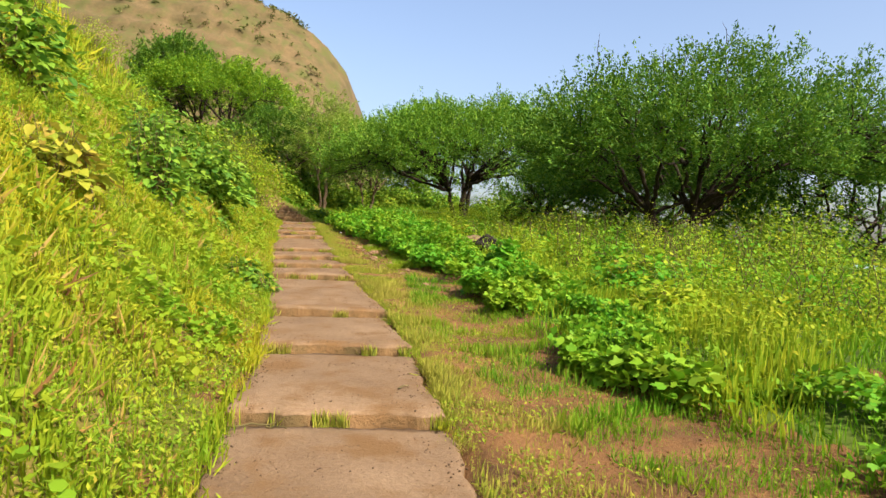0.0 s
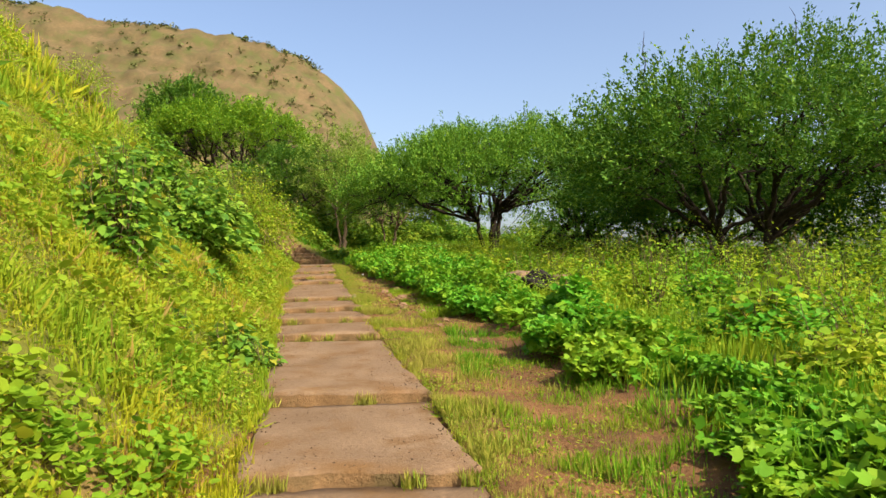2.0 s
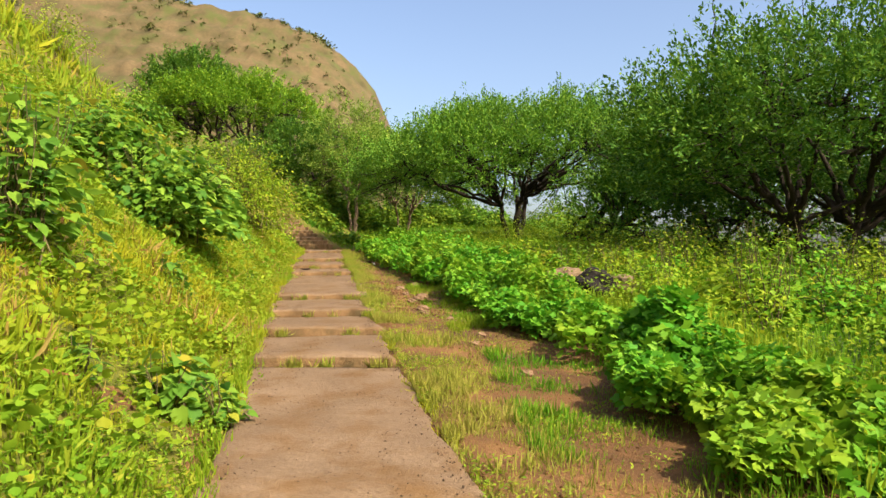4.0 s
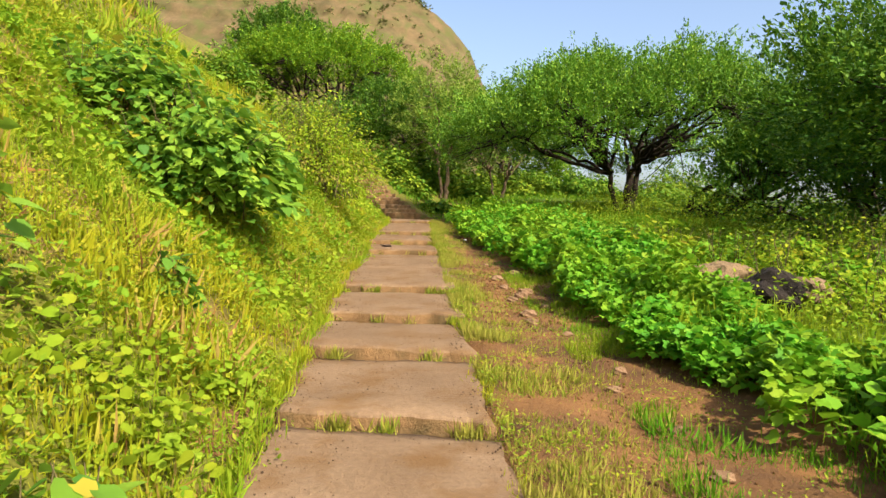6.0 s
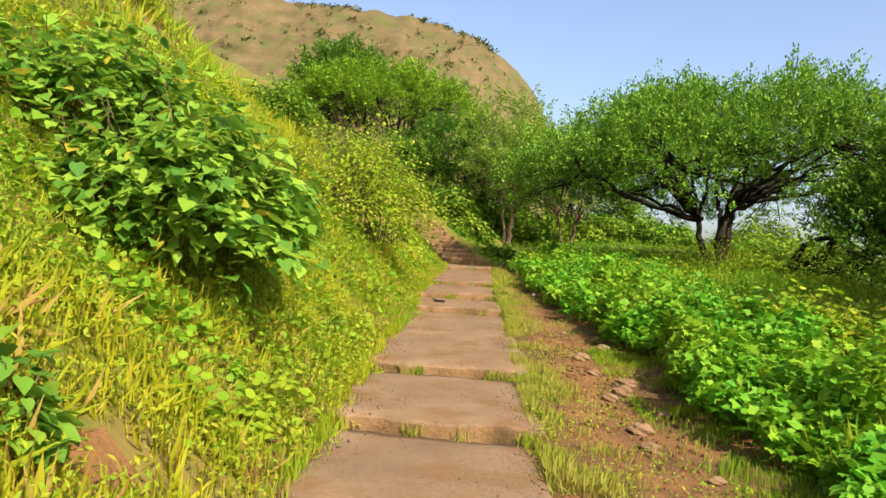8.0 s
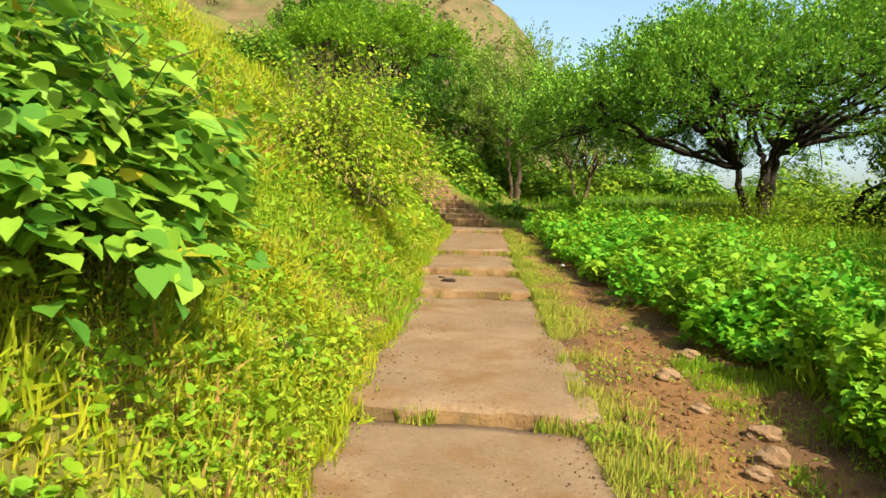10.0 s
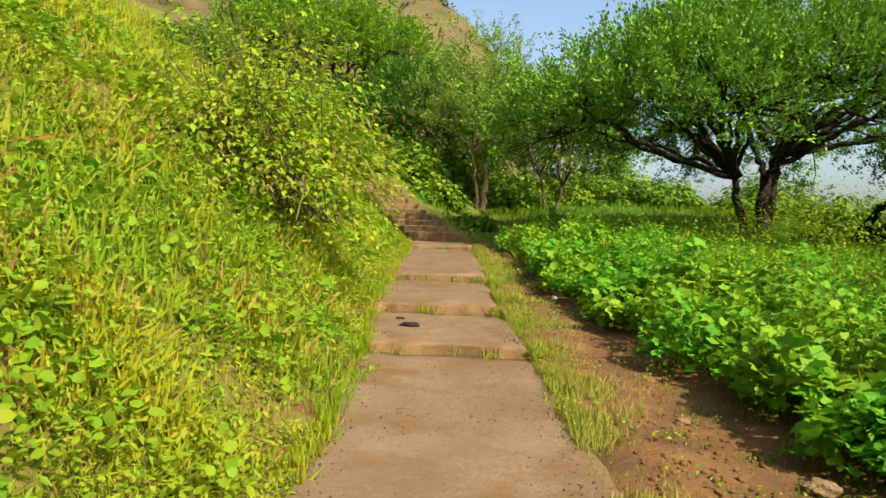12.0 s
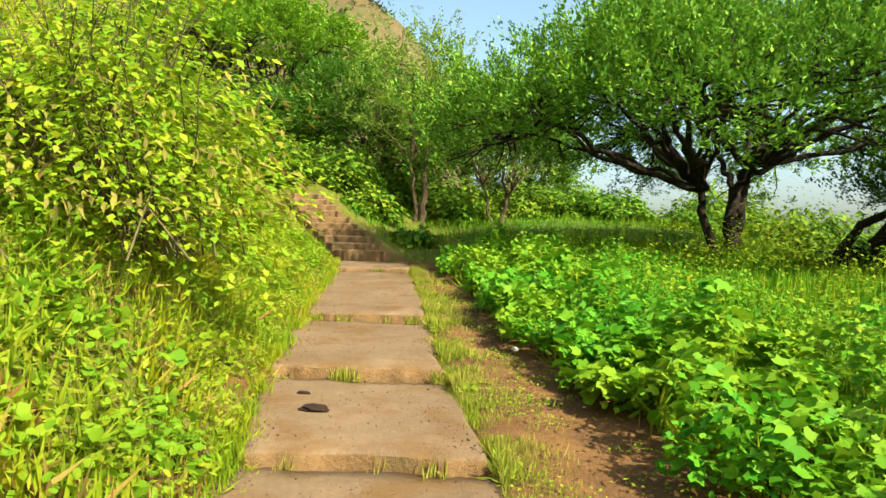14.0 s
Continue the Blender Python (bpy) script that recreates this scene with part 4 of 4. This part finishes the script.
WIDER = {17.5: 1.18, 15.62: 1.10, 14.1: 1.05}     # slabs broader than the rest
for k in range(len(STEPS) - 1):
    y0, y1 = STEPS[k], STEPS[k + 1]
    part("slab", slab_mesh(y0, y1 - 0.02, float(path_height(y0)) + 0.040, float(path_height(y1)) - 0.042, k, HALF * WIDER.get(y0, 1.0)), footpath)
for k in range(10):
    y0 = 33.25 + k * 0.53
    z = float(path_height(y0 + 0.25)) + 0.08
    part("stair_tread", slab_mesh(y0, y0 + 0.5, z, z + 0.01, 40 + k, 0.56, 0.45), footpath)


# ---- stones, rock and droppings ----
def stone_mesh(name, rad, seed, mat, rough=0.16):
    r = random.Random(seed)
    ph = [r.uniform(0, 6.28) for _ in range(6)]
    bm = bmesh.new()
    bmesh.ops.create_icosphere(bm, subdivisions=3, radius=1.0)
    for v in bm.verts:
        p = v.co
        k = 1 + rough * (math.sin(3 * p.x + ph[0]) * math.cos(2.5 * p.y + ph[1]) + 0.6 * math.sin(6 * p.z + 4 * p.x + ph[2]) + 0.35 * math.sin(11 * p.y + 7 * p.x + ph[3]))
        v.co = Vector((p.x * rad[0], p.y * rad[1], p.z * rad[2])) * k
    me = bpy.data.meshes.new(name)
    bm.to_mesh(me)
    bm.free()
    me.materials.append(mat)
    return me


# the middle boulder is solid; its black colour stands for a shaded hollow
for k, (x, y, rad, up, mat, text) in enumerate([(1.58, 17.2, (0.33, 0.26, 0.20), 0.20, M_ROCK, "tan boulder half hidden in green weeds"),
                                                (1.72, 15.75, (0.34, 0.28, 0.22), 0.22, M_HOLLOW_SHADE, "solid near-black boulder standing in for the shaded hollow between tan rocks"),
                                                (2.22, 16.1, (0.22, 0.2, 0.16), 0.20, M_ROCK, "tan boulder half hidden in green weeds")]):
    g = foot(x, y)
    tagged(new("boulder", stone_mesh("boulder", rad, 3 + k, mat)), text, "rock", "boulders in the weeds").location = (g[0], g[1], g[2] + up)
for k, (x, y, s) in enumerate([(-1.23, 18.7, 0.09), (-0.8, 17.6, 0.09), (-0.75, 16.1, 0.09), (-0.7, 15.7, 0.07), (-1.0, 19.4, 0.08), (-0.85, 17.2, 0.10), (-0.95, 17.0, 0.07),
                               (-0.55, 16.6, 0.06), (-0.35, 15.2, 0.05), (0.0, 13.9, 0.06), (-0.1, 13.4, 0.05), (0.2, 12.6, 0.05), (0.3, 11.9, 0.06), (-1.5, 20.3, 0.05), (-1.1, 18.0, 0.06)]):
    g = foot(x, y)
    ob = tagged(new("stone", stone_mesh("stone", (s, s * 0.8, s * 0.6), 50 + k, M_STONE)), "small brown stone lying on the soil track", "stone", "stones on the soil track")
    ob.location = (g[0], g[1], g[2] + s * 0.3)


def slab_top(y):
    for k in range(len(STEPS) - 1):
        if STEPS[k] <= y < STEPS[k + 1]:
            w = (y - STEPS[k]) / (STEPS[k + 1] - STEPS[k])
            return (float(path_height(STEPS[k])) + 0.040) * (1 - w) + (float(path_height(STEPS[k + 1])) - 0.042) * w
    return float(path_height(y))


ob = tagged(new("dung", stone_mesh("dung", (0.085, 0.06, 0.028), 71, M_DUNG, rough=0.25)), "dark dried dung on a path slab", "dung")
ob.location = (-3.68, 22.62, slab_top(22.62) + 0.015)
ob = tagged(new("dung", stone_mesh("dung", (0.045, 0.02, 0.015), 72, M_DUNG, rough=0.25)), "small dark crumb of dried dung on a slab", "dung")
ob.location = (-3.86, 23.05, slab_top(23.05) + 0.008)

# twigs on the path
for k, (x, y, L, a) in enumerate([(-0.95, 4.72, 0.28, 0.3), (-0.80, 4.66, 0.16, -0.5), (-2.58, 23.34, 0.16, 0.1), (0.0, 5.5, 0.12, 0.9), (-1.1, 18.9, 0.14, 1.2)]):
    r = np.random.default_rng(200 + k)
    tv, tf = tube(curve((-L / 2 * math.cos(a), -L / 2 * math.sin(a), 0), (L / 2 * math.cos(a), L / 2 * math.sin(a), 0.01), (0.01, 0.02, 0.01), r, 6, 0.1), np.linspace(0.008, 0.004, 6), 5)
    zt = slab_top(y) if abs(x - float(path_middle(y))) < HALF else float(land(x, y))
    tagged(new("twig", mesh_from("twig", tv, tf, M_STALK)), "thin dry brown twig lying on the path", "twig", "twigs on the path").location = (x, y, zt + 0.012)

g = foot(-2.28, 24.79)
tagged(new("stone", stone_mesh("stone", (0.035, 0.03, 0.025), 91, M_PALE_STONE)), "small whitish pebble on the soil track", "stone").location = (g[0], g[1], g[2] + 0.012)

# loose soil spilled over the slabs' sides and riser feet
def spill(n, seed):
    q = np.random.default_rng(seed)
    y = q.uniform(2, 32, n)
    x = path_middle(y) + np.where(q.uniform(0, 1, n) < 0.6, -1, 1) * (HALF - np.abs(q.normal(0, 0.09, n)))
    return x, y


# grit and clods: on the slabs, and along the broken edge of the track
gr = np.random.default_rng(9)
PEBBLE = (np.array([[0.5, 0, 0], [0, 0.5, 0], [-0.5, 0, 0], [0, -0.5, 0], [0, 0, 0.45], [0, 0, -0.4]], float),
          np.array([[0, 1, 4], [1, 2, 4], [2, 3, 4], [3, 0, 4], [1, 0, 5], [2, 1, 5], [3, 2, 5], [0, 3, 5]]))


def pebbles(x, y, z, size):
    n = len(x)
    return scatter(PEBBLE, np.stack([x, y, z], 1), gr.uniform(0, 6.283, n), gr.normal(0, 0.4, n), gr.normal(0, 0.4, n), size * gr.uniform(0.7, 1.3, n), size * gr.uniform(0.6, 1.2, n))


n = 4200
y = gr.uniform(2, 32, n)
x = path_middle(y) + gr.uniform(-0.95, 0.95, n) * HALF * 0.97
z = np.array([slab_top(v) for v in y]) + 0.003
sx_, sy_ = spill(2600, 5)
sz_ = np.array([slab_top(v) for v in sy_]) + 0.002
stuff("grit", [pebbles(x, y, z, gr.uniform(0.004, 0.014, n)), pebbles(sx_, sy_, sz_, gr.uniform(0.006, 0.02, len(sx_)))], M_GRIT, "loose dark grit on the stone slabs", "grit")
n = 3600
y = gr.uniform(3, 30, n)
lo, hi = path_middle(y) + HALF + 0.3, hedge_line(y) + 0.1
x = lo + (hi - lo) * np.clip(gr.normal(0.35, 0.25, n), 0, 1)
near = smooth(14.5, 16.5, y) * (1 - smooth(19, 21, y))
keep = gr.uniform(0, 1, n) < 0.4 + 0.6 * near
size = gr.uniform(0.012, 0.03, n) * (1 + 1.6 * near * gr.uniform(0, 1, n))
stuff("soil_clods", [pebbles(x[keep], y[keep], land(x, y)[keep] + 0.006, size[keep])], M_SOIL, "crumbled red soil clods along the track", "soil")
